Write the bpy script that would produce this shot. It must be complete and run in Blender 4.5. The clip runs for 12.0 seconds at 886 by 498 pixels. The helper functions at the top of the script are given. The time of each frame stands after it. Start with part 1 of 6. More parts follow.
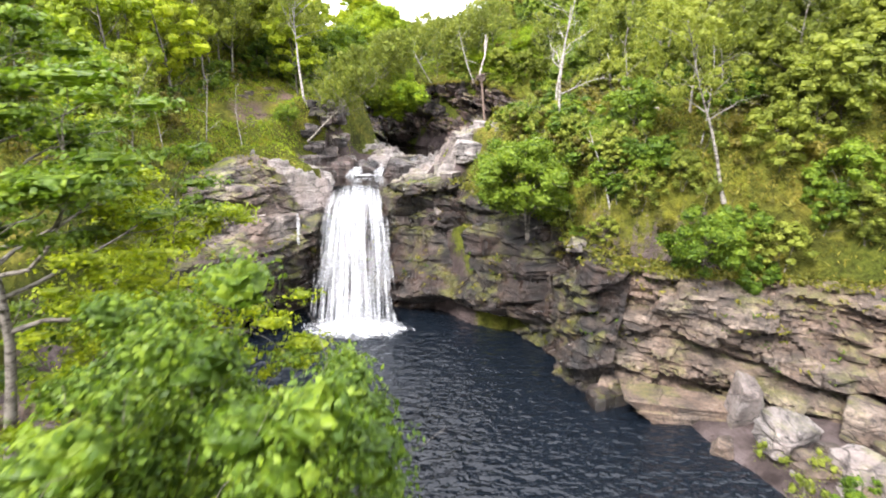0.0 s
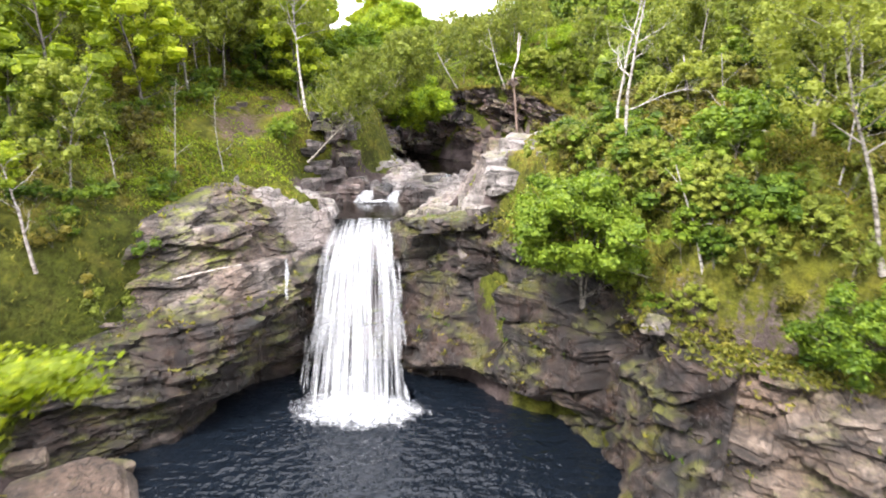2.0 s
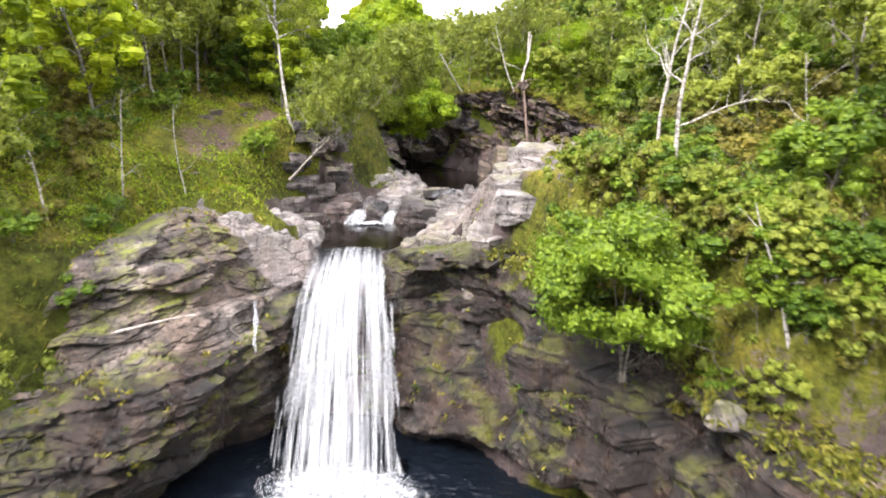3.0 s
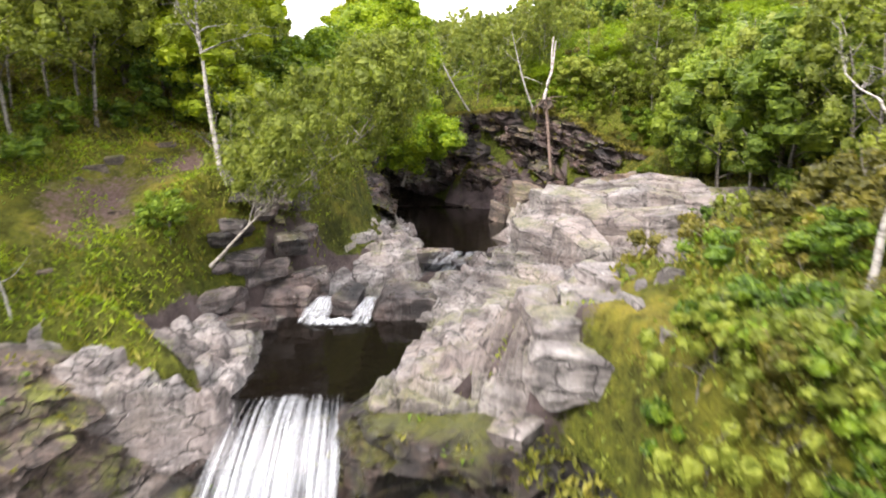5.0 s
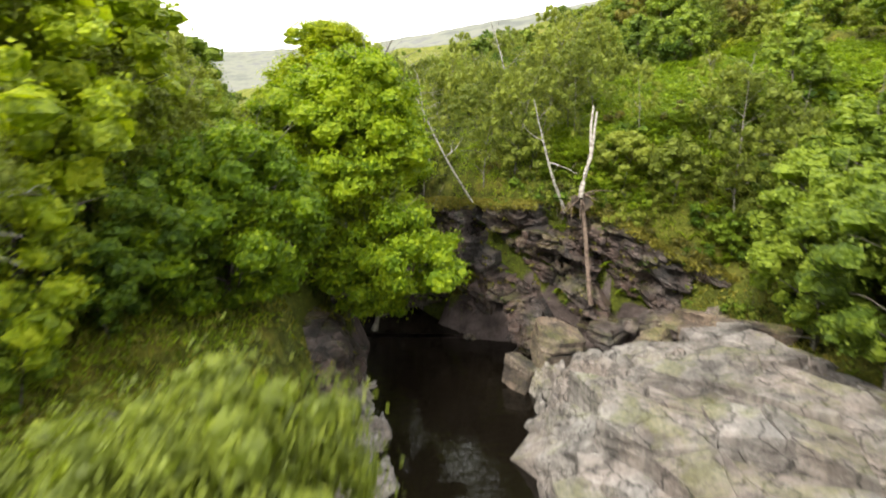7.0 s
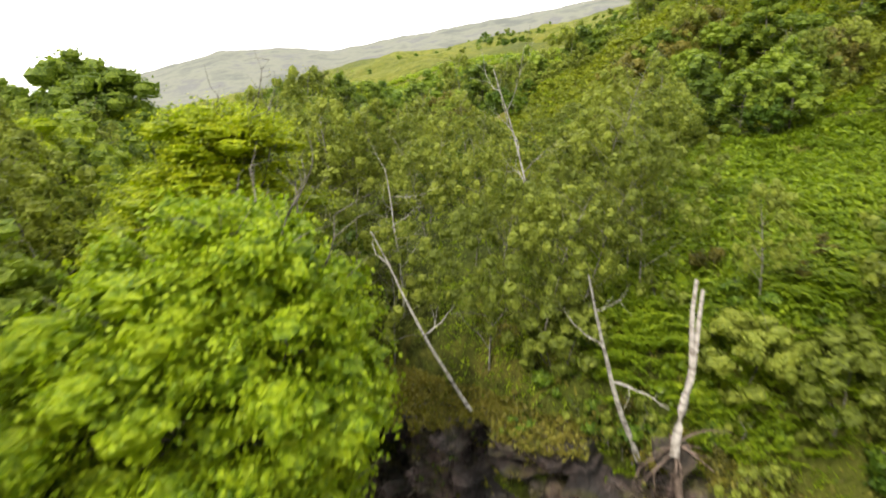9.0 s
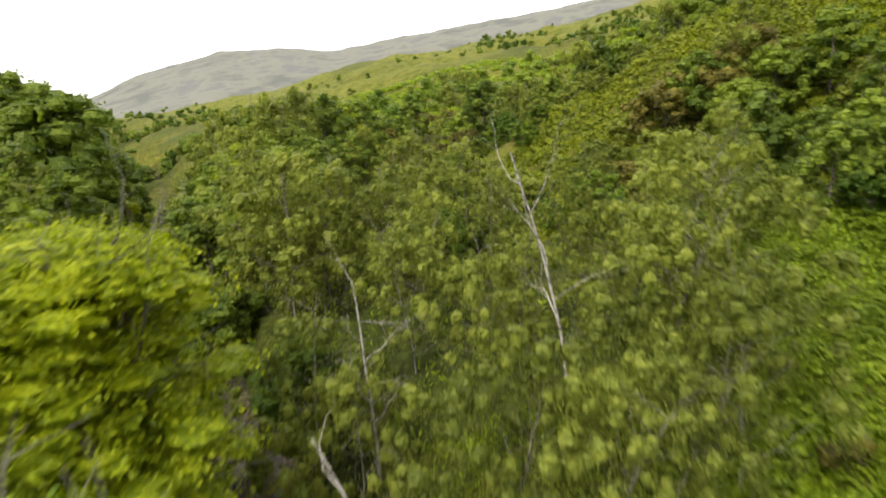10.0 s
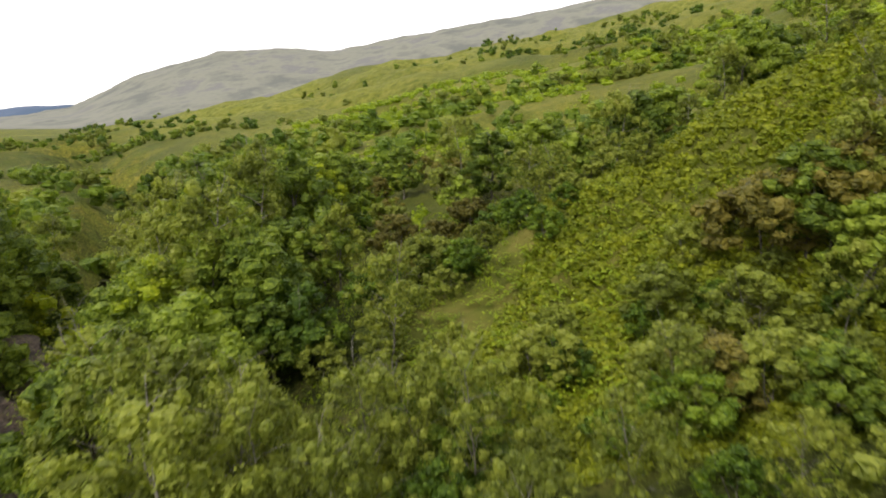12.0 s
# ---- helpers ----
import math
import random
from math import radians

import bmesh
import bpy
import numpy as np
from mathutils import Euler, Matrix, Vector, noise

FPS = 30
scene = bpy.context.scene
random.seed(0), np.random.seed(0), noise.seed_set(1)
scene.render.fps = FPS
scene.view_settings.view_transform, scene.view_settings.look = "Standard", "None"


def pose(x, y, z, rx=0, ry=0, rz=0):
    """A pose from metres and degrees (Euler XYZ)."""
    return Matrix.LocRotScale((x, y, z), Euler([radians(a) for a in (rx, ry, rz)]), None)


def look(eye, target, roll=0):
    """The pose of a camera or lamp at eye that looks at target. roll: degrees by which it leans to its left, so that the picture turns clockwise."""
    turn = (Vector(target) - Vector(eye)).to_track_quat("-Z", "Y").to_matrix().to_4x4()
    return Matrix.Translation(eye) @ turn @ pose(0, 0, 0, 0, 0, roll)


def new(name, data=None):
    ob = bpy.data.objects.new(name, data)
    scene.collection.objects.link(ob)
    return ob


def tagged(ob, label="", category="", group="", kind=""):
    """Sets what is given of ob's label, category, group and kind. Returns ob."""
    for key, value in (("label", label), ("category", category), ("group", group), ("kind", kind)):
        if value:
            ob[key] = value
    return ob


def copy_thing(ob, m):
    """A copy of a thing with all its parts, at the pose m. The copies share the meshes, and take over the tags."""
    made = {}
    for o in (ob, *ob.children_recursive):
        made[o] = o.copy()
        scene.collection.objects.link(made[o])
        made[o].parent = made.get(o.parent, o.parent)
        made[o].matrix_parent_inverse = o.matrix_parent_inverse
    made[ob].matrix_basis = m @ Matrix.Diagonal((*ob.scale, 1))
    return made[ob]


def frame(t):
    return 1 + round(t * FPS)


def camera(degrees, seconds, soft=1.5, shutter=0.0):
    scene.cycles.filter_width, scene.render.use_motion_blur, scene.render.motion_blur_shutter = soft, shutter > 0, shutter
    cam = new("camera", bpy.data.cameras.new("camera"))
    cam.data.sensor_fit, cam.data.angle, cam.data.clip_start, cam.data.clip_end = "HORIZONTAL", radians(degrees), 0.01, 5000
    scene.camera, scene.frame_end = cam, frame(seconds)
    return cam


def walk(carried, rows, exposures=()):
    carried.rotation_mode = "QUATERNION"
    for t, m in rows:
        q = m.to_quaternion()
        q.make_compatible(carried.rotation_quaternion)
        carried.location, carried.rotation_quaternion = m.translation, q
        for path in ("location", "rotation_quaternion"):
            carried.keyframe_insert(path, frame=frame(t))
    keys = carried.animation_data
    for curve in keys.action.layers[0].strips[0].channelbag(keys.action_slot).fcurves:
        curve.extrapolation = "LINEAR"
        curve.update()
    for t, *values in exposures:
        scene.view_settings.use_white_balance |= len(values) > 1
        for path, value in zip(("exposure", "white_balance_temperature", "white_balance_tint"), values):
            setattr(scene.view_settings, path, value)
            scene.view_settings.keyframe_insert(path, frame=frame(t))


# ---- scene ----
cam = camera(73.3, 12.0, soft=1.8, shutter=0.5)
METRES, EYE, TILT, LEAN, TURN = 90.0, 13.2, -12.4, 0.0, 0.0
ROWS = [
    (0.0, 0.0, 0.0, 0.0, -0.0, -0.0, 0.0),
    (0.5, 0.0005, 0.021, 0.0075, 1.14, 0.0, -0.16),
    (1.0, 0.0005, 0.042, 0.0145, 2.0, 0.02, -0.29),
    (1.5, 0.0006, 0.0672, 0.0229, 2.32, 0.02, -0.33),
    (2.0, 0.0005, 0.0947, 0.0326, 2.57, 0.05, -0.35),
    (2.5, 0.0003, 0.1243, 0.0428, 2.81, 0.07, -0.36),
    (4.5, -0.003, 0.2566, 0.0889, 3.68, 0.14, -0.36),
    (5.0, -0.0043, 0.2908, 0.1069, 3.69, 0.15, -0.35),
    (5.5, -0.006, 0.3293, 0.1312, 3.71, 0.23, -0.36),
    (6.0, -0.0083, 0.3702, 0.1575, 3.66, 0.23, -0.33),
    (6.5, -0.0098, 0.4126, 0.1837, 3.65, 0.23, -0.3),
    (8.5, -0.0131, 0.5888, 0.2884, 3.48, 0.02, -0.26),
    (9.0, -0.0138, 0.6326, 0.3131, 3.47, 0.04, -0.27),
    (9.5, -0.0152, 0.6806, 0.3402, 3.47, 0.05, -0.2),
    (10.0, -0.0168, 0.7282, 0.3673, 3.51, 0.02, -0.2),
    (10.5, -0.0185, 0.7735, 0.3952, 3.52, 0.02, -0.23),
    (11.0, -0.0199, 0.8096, 0.4184, 3.54, 0.02, -0.25),
    (11.5, -0.0215, 0.8446, 0.4427, 3.55, -0.01, -0.23),
    (12.0, -0.0234, 0.8787, 0.4664, 3.54, -0.05, -0.29),
]
walk(cam, [(t, pose(0, 0, EYE, TILT, LEAN, TURN) @ pose(METRES * x, METRES * y, METRES * z, 90 + pitch, roll, yaw)) for t, x, y, z, yaw, pitch, roll in ROWS],
     exposures=[(0.0, 2.46, 6250, 17), (2.5, 2.46, 6250, 18), (4.5, 2.15, 6350, 19), (5.5, 2.15, 6450, 15), (6.5, 1.78, 6650, 8), (8.5, 1.75, 6850, 6), (9.0, 1.45, 6800, 8), (9.5, 1.25, 6750, 10), (10.5, 1.0, 6700, 13), (12.0, 0.85, 6700, 13)])

# ---- daylight: a bright overcast sky with a weak, wide sun ----
world = bpy.data.worlds.new("overcast_sky")
scene.world = world
world.use_nodes = True
wn, wl = world.node_tree.nodes, world.node_tree.links
wn.clear()
sky = wn.new("ShaderNodeTexSky")
sky.sky_type, sky.sun_disc = "NISHITA", False
SUN_UP, SUN_TURN = 44.0, 212.0
sky.sun_elevation, sky.sun_rotation = radians(SUN_UP), radians(SUN_TURN)
dim = wn.new("ShaderNodeVectorMath")
dim.operation = "SCALE"
dim.inputs["Scale"].default_value = 0.10
wl.new(sky.outputs[0], dim.inputs[0])
cloud = wn.new("ShaderNodeMix")
cloud.data_type = "RGBA"
cloud.inputs["Factor"].default_value = 0.86
wl.new(dim.outputs[0], cloud.inputs["A"])
cloud.inputs["B"].default_value = (1.12, 1.13, 1.12, 1)
back = wn.new("ShaderNodeBackground")
back.inputs["Strength"].default_value = 1.0
wl.new(cloud.outputs["Result"], back.inputs["Color"])
wout = wn.new("ShaderNodeOutputWorld")
wl.new(back.outputs[0], wout.inputs[0])

sun = new("sun", bpy.data.lights.new("sun", "SUN"))
sun.data.energy, sun.data.angle, sun.data.color = 2.2, radians(14), (1.0, 0.96, 0.88)
az, up = radians(SUN_TURN), radians(SUN_UP)
sun.matrix_world = look((0, 0, 90), Vector((0, 0, 90)) - Vector((math.sin(az) * math.cos(up), math.cos(az) * math.cos(up), math.sin(up))))


# ---- noise on arrays ----
def hashed(i, j, k=0):
    h = (np.asarray(i).astype(np.int64) * 374761393 + np.asarray(j).astype(np.int64) * 668265263 + np.asarray(k).astype(np.int64) * 2147483647) & 0xFFFFFFFF
    h = ((h ^ (h >> 13)) * 1274126177) & 0xFFFFFFFF
    h = ((h ^ (h >> 16)) * 2246822519) & 0xFFFFFFFF
    return ((h ^ (h >> 15)) & 0xFFFFFF) / float(0xFFFFFF)


def value_noise(x, y, z=0.0):
    x, y, z = np.broadcast_arrays(np.asarray(x, float), np.asarray(y, float), np.asarray(z, float))
    i, j, k = np.floor(x), np.floor(y), np.floor(z)
    u, v, w = x - i, y - j, z - k
    u, v, w = u * u * (3 - 2 * u), v * v * (3 - 2 * v), w * w * (3 - 2 * w)
    total = 0.0
    for a in (0, 1):
        for b in (0, 1):
            for c in (0, 1):
                total = total + hashed(i + a, j + b, k + c) * (u if a else 1 - u) * (v if b else 1 - v) * (w if c else 1 - w)
    return total * 2 - 1


def fbm(x, y, z=0.0, octaves=4):
    total, amp = 0.0, 0.5
    for o in range(octaves):
        total = total + amp * value_noise(x + 17.3 * o, y - 9.1 * o, z + 5.7 * o)
        x, y, z, amp = x * 2.03, y * 2.03, z * 2.03, amp * 0.5
    return total


def smooth(a, b, x):
    t = np.clip((x - a) / (b - a), 0, 1)
    return t * t * (3 - 2 * t)


# ---- mesh helpers ----
def quad_mesh(name, verts, quads, mat=None, shade=False):
    verts, quads = np.asarray(verts, np.float32), np.asarray(quads, np.int32)
    me = bpy.data.meshes.new(name)
    me.vertices.add(len(verts))
    me.vertices.foreach_set("co", verts.ravel())
    me.loops.add(quads.size)
    me.loops.foreach_set("vertex_index", quads.ravel())
    me.polygons.add(len(quads))
    me.polygons.foreach_set("loop_start", np.arange(len(quads), dtype=np.int32) * 4)
    me.polygons.foreach_set("use_smooth", np.full(len(quads), shade))
    me.update(calc_edges=True)
    if mat:
        me.materials.append(mat)
    return me


def grid_quads(nu, nv, flip=False):
    a = (np.arange(nu - 1)[:, None] * nv + np.arange(nv - 1)[None, :]).ravel()
    q = np.stack([a, a + nv, a + nv + 1, a + 1], 1)
    return q[:, ::-1] if flip else q


def float_attribute(me, name, values):
    at = me.attributes.new(name, "FLOAT", "POINT")
    at.data.foreach_set("value", np.asarray(values, np.float32).ravel())


def part(name, me, parent, label=""):
    ob = new(name, me)
    ob.parent = parent
    return tagged(ob, label)


def leaf_quads(rng, centres, axes, sizes, slim=0.5):
    """One diamond a leaf."""
    n = len(centres)
    up = rng.normal(size=(n, 3))
    side = np.cross(up, axes)
    side /= np.linalg.norm(side, axis=1, keepdims=True) + 1e-9
    a, b = axes * sizes[:, None] * 0.5, side * sizes[:, None] * slim * 0.5
    V = np.stack([centres - a, centres + b - a * 0.1, centres + a, centres - b - a * 0.1], 1).reshape(-1, 3)
    return V, np.arange(4 * n).reshape(-1, 4)


# ---- materials ----
def material(name, rough=0.8, bump=0.0):
    m = bpy.data.materials.new(name)
    m.use_nodes = True
    n, l = m.node_tree.nodes, m.node_tree.links
    b = n["Principled BSDF"]
    b.inputs["Roughness"].default_value = rough
    b.inputs["Specular IOR Level"].default_value = 0.5 if rough < 0.8 else 0.12
    return m, n, l, b


def coords(n):
    g = n.new("ShaderNodeNewGeometry")
    return g.outputs["Position"]


def noise_node(n, l, vec, scale, detail=5.0, stretch=None, rough=0.55):
    if stretch:
        mp = n.new("ShaderNodeMapping")
        mp.inputs["Scale"].default_value = stretch
        l.new(vec, mp.inputs["Vector"])
        vec = mp.outputs[0]
    t = n.new("ShaderNodeTexNoise")
    t.inputs["Scale"].default_value, t.inputs["Detail"].default_value, t.inputs["Roughness"].default_value = scale, detail, rough
    l.new(vec, t.inputs["Vector"])
    return t.outputs[0]


def ramp(n, l, fac, *stops):
    r = n.new("ShaderNodeValToRGB")
    e = r.color_ramp.elements
    while len(e) < len(stops):
        e.new(0.5)
    for el, (p, c) in zip(e, stops):
        el.position, el.color = p, (*c, 1) if len(c) == 3 else c
    l.new(fac, r.inputs[0])
    return r.outputs[0]


def mixed(n, l, fac, a, b, mode="MIX"):
    m = n.new("ShaderNodeMix")
    m.data_type, m.blend_type = "RGBA", mode
    for sock, v in (("Factor", fac), ("A", a), ("B", b)):
        if isinstance(v, tuple):
            m.inputs[sock].default_value = (*v, 1)
        elif isinstance(v, float):
            m.inputs[sock].default_value = v
        else:
            l.new(v, m.inputs[sock])
    return m.outputs["Result"]


def maths(n, l, op, a, b=0.0, clamp=False):
    m = n.new("ShaderNodeMath")
    m.operation, m.use_clamp = op, clamp
    for i, v in enumerate((a, b)):
        if isinstance(v, (int, float)):
            m.inputs[i].default_value = v
        else:
            l.new(v, m.inputs[i])
    return m.outputs[0]


def bumped(n, l, b, height, strength=0.5, distance=0.05):
    bp = n.new("ShaderNodeBump")
    bp.inputs["Strength"].default_value, bp.inputs["Distance"].default_value = strength, distance
    l.new(height, bp.inputs["Height"])
    l.new(bp.outputs[0], b.inputs["Normal"])


def rock_material(name, tones, moss=0.35, wet=0.0, rough=0.75, stain=0.6, split=0.5, grain=0.85):
    tones = [tuple(0.80 * v for v in tone) for tone in tones]
    m, n, l, b = material(name, rough)
    p = coords(n)
    big = noise_node(n, l, p, 0.30, 4)
    band = noise_node(n, l, p, 0.9, 6, (0.45, 0.45, 2.6), 0.65)
    fine = noise_node(n, l, p, 6.0, 9, rough=0.75)
    c = ramp(n, l, band, (0.34, tones[0]), (0.47, tones[1]), (0.62, tones[2]))
    c = mixed(n, l, ramp(n, l, big, (0.42, (0, 0, 0)), (0.58, (1, 1, 1))), c, mixed(n, l, 0.6, c, tones[3]))
    c = mixed(n, l, grain, c, ramp(n, l, fine, (0.36, (0.34, 0.33, 0.32)), (0.48, (0.95, 0.95, 0.95)), (0.64, (1.35, 1.33, 1.3))), "MULTIPLY")
    pits = noise_node(n, l, p, 2.4, 8, (1.0, 1.0, 1.6), 0.75)
    c = mixed(n, l, grain, c, ramp(n, l, pits, (0.36, (0.28, 0.27, 0.26)), (0.44, (1, 1, 1)), (0.66, (1.15, 1.14, 1.12))), "MULTIPLY")
    # weathering stains run down the rock
    run = ramp(n, l, noise_node(n, l, p, 0.75, 6, (1.4, 1.4, 0.35), 0.6), (0.44, (0.22, 0.21, 0.21)), (0.56, (1, 1, 1)))
    c = mixed(n, l, stain, c, run, "MULTIPLY")
    # hairline fissures, level and upright
    vo = n.new("ShaderNodeTexVoronoi")
    vo.feature = "DISTANCE_TO_EDGE"
    vo.inputs["Scale"].default_value = 0.6
    mp = n.new("ShaderNodeMapping")
    mp.inputs["Scale"].default_value, mp.inputs["Rotation"].default_value = (0.8, 0.8, 2.4), (0.12, 0.08, 0.4)
    wn_ = n.new("ShaderNodeVectorMath")
    wn_.operation = "ADD"
    warp = n.new("ShaderNodeTexNoise")
    warp.inputs["Scale"].default_value, warp.inputs["Detail"].default_value = 1.2, 4
    l.new(p, warp.inputs["Vector"])
    l.new(p, wn_.inputs[0])
    l.new(warp.outputs[1], wn_.inputs[1])
    l.new(wn_.outputs[0], mp.inputs["Vector"])
    l.new(mp.outputs[0], vo.inputs["Vector"])
    fissure = ramp(n, l, vo.outputs["Distance"], (0.004, (0.15, 0.14, 0.13)), (0.03, (1, 1, 1)))
    c = mixed(n, l, split, c, fissure, "MULTIPLY")
    lichen = ramp(n, l, noise_node(n, l, p, 2.6, 6, rough=0.7), (0.60, (0, 0, 0)), (0.68, (1, 1, 1)))
    c = mixed(n, l, maths(n, l, "MULTIPLY", lichen, 0.35), c, tuple(min(0.6, v * 1.5 + 0.08) for v in tones[2]))
    geo = n.new("ShaderNodeNewGeometry")
    sep = n.new("ShaderNodeSeparateXYZ")
    l.new(geo.outputs["Normal"], sep.inputs[0])
    spots = ramp(n, l, noise_node(n, l, p, 0.42, 7, rough=0.7), (0.50, (0, 0, 0)), (0.60, (1, 1, 1)))
    flat = maths(n, l, "SUBTRACT", sep.outputs["Z"], -0.05, True)
    mossy = maths(n, l, "MULTIPLY", maths(n, l, "MULTIPLY", spots, flat), moss * 2.2, True)
    green = ramp(n, l, fine, (0.3, (0.05, 0.06, 0.008)), (0.55, (0.15, 0.16, 0.015)), (0.75, (0.27, 0.23, 0.03)))
    c = mixed(n, l, mossy, c, green)
    one = n.new("ShaderNodeObjectInfo")
    c = mixed(n, l, 1.0, c, ramp(n, l, one.outputs["Random"], (0.0, (0.78, 0.77, 0.77)), (0.5, (1, 1, 1)), (1.0, (1.10, 1.12, 1.15))), "MULTIPLY")
    l.new(c, b.inputs["Base Color"])
    if wet:
        streak = ramp(n, l, noise_node(n, l, p, 0.8, 4, (1.2, 1.2, 0.25)), (0.42, (0.25, 0.25, 0.25)), (0.6, (0.75, 0.75, 0.75)))
        l.new(streak, b.inputs["Roughness"])
    h = maths(n, l, "ADD", fine, maths(n, l, "MULTIPLY", band, 1.5))
    bumped(n, l, b, maths(n, l, "ADD", h, maths(n, l, "MULTIPLY", fissure, 0.5)), 1.0, 0.16)
    return m


ROCK_PALE = rock_material("pale_rock", ((0.080, 0.068, 0.060), (0.235, 0.208, 0.190), (0.36, 0.330, 0.308), (0.265, 0.208, 0.180)), 0.17, stain=0.50, split=0.85, grain=0.6)
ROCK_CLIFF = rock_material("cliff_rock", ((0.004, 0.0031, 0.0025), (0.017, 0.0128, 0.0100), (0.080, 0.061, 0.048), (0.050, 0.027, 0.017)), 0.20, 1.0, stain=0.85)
ROCK_STRATA = rock_material("layered_rock", ((0.020, 0.015, 0.012), (0.105, 0.079, 0.059), (0.25, 0.196, 0.151), (0.18, 0.117, 0.079)), 0.16, stain=0.6)
ROCK_BUFF = rock_material("buff_rock", ((0.024, 0.019, 0.015), (0.094, 0.075, 0.061), (0.245, 0.205, 0.175), (0.170, 0.112, 0.080)), 0.40, stain=0.75, split=0.8)
ROCK_DARK = rock_material("wet_dark_rock", ((0.012, 0.010, 0.009), (0.065, 0.054, 0.050), (0.23, 0.19, 0.175), (0.14, 0.095, 0.080)), 0.15, 1.0, 0.45, 0.75)
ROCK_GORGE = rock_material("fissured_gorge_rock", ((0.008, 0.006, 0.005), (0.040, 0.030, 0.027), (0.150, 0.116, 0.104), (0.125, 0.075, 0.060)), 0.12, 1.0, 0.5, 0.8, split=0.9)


def leaf_material(name, dark, mid, light, glow=0.35):
    dark, mid, light = ((0.72 * r, 0.72 * g, 0.46 * u) for r, g, u in (dark, mid, light))
    m, n, l, b = material(name, 0.5)
    geo = n.new("ShaderNodeNewGeometry")
    info = n.new("ShaderNodeObjectInfo")
    patch = noise_node(n, l, geo.outputs["Position"], 0.45, 3)
    f = maths(n, l, "ADD", maths(n, l, "MULTIPLY", geo.outputs["Random Per Island"], 0.38), maths(n, l, "MULTIPLY", patch, 0.9))
    f = maths(n, l, "ADD", f, maths(n, l, "MULTIPLY", maths(n, l, "SUBTRACT", info.outputs["Random"], 0.5), 0.45))
    # single leaves within the mass
    vo = n.new("ShaderNodeTexVoronoi")
    vo.inputs["Scale"].default_value = 6.5
    l.new(geo.outputs["Position"], vo.inputs["Vector"])
    one = n.new("ShaderNodeSeparateColor")
    l.new(vo.outputs["Color"], one.inputs[0])
    f = maths(n, l, "ADD", f, maths(n, l, "MULTIPLY", maths(n, l, "SUBTRACT", one.outputs[0], 0.55), 0.55))
    c = ramp(n, l, f, (0.30, dark), (0.62, mid), (0.95, light))
    l.new(c, b.inputs["Base Color"])
    b.inputs["Specular IOR Level"].default_value = 0.22
    bumped(n, l, b, maths(n, l, "ADD", maths(n, l, "MULTIPLY", vo.outputs["Distance"], -1.0), one.outputs[1]), 0.9, 0.10)
    tr = n.new("ShaderNodeBsdfTranslucent")
    l.new(mixed(n, l, 1.0, c, (1.25, 1.3, 0.55), "MULTIPLY"), tr.inputs["Color"])
    mx = n.new("ShaderNodeMixShader")
    mx.inputs[0].default_value = glow
    l.new(b.outputs[0], mx.inputs[1])
    l.new(tr.outputs[0], mx.inputs[2])
    l.new(mx.outputs[0], n["Material Output"].inputs["Surface"])
    return m


LEAF_BIRCH = leaf_material("birch_leaves", (0.122, 0.153, 0.032), (0.218, 0.262, 0.055), (0.318, 0.355, 0.080), 0.44)
LEAF_SYCAMORE = leaf_material("sycamore_leaves", (0.088, 0.160, 0.007), (0.205, 0.305, 0.012), (0.365, 0.46, 0.024), 0.42)
LEAF_BEECH = leaf_material("yellowing_beech_leaves", (0.19, 0.255, 0.009), (0.37, 0.44, 0.014), (0.56, 0.60, 0.028), 0.42)
LEAF_LIME = leaf_material("fresh_beech_leaves", (0.155, 0.215, 0.014), (0.30, 0.385, 0.024), (0.46, 0.52, 0.038), 0.44)
LEAF_DARK = leaf_material("dark_oak_leaves", (0.072, 0.118, 0.018), (0.165, 0.235, 0.036), (0.295, 0.375, 0.060), 0.42)
LEAF_HAZEL = leaf_material("hazel_leaves", (0.044, 0.088, 0.010), (0.100, 0.170, 0.017), (0.190, 0.270, 0.028), 0.36)
LEAF_BROWN = leaf_material("rusty_leaves", (0.075, 0.074, 0.020), (0.158, 0.145, 0.036), (0.265, 0.225, 0.058), 0.4)
LEAF_FERN = leaf_material("bracken_fronds", (0.125, 0.195, 0.013), (0.225, 0.320, 0.020), (0.36, 0.45, 0.034), 0.42)
LEAF_SPUR = leaf_material("yellowing_bracken", (0.140, 0.175, 0.013), (0.245, 0.285, 0.020), (0.37, 0.40, 0.032), 0.38)
LEAF_GRASS = leaf_material("grass_blades", (0.09, 0.10, 0.018), (0.195, 0.195, 0.040), (0.32, 0.285, 0.075), 0.4)


def bark_material(name, base, dark, scale=4.0):
    m, n, l, b = material(name, 0.85)
    p = coords(n)
    base, dark = tuple(0.65 * v for v in base), tuple(0.55 * v for v in dark)
    t = noise_node(n, l, p, scale, 6, (1, 1, 2.2), 0.7)
    c = ramp(n, l, t, (0.40, dark), (0.52, base), (0.8, tuple(min(1, v * 1.25) for v in base)))
    l.new(c, b.inputs["Base Color"])
    bumped(n, l, b, t, 0.5, 0.02)
    return m


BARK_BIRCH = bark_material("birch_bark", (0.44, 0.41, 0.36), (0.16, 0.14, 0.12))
# darker copy of the birch bark, with shade put into its colour
BARK_SHADED = bark_material("shaded_birch_bark", (0.30, 0.275, 0.23), (0.10, 0.085, 0.07))
BARK_GREY = bark_material("grey_bark", (0.20, 0.18, 0.15), (0.06, 0.05, 0.04))
BARK_DEAD = bark_material("bleached_dead_wood", (0.42, 0.38, 0.34), (0.22, 0.18, 0.15), 3.0)


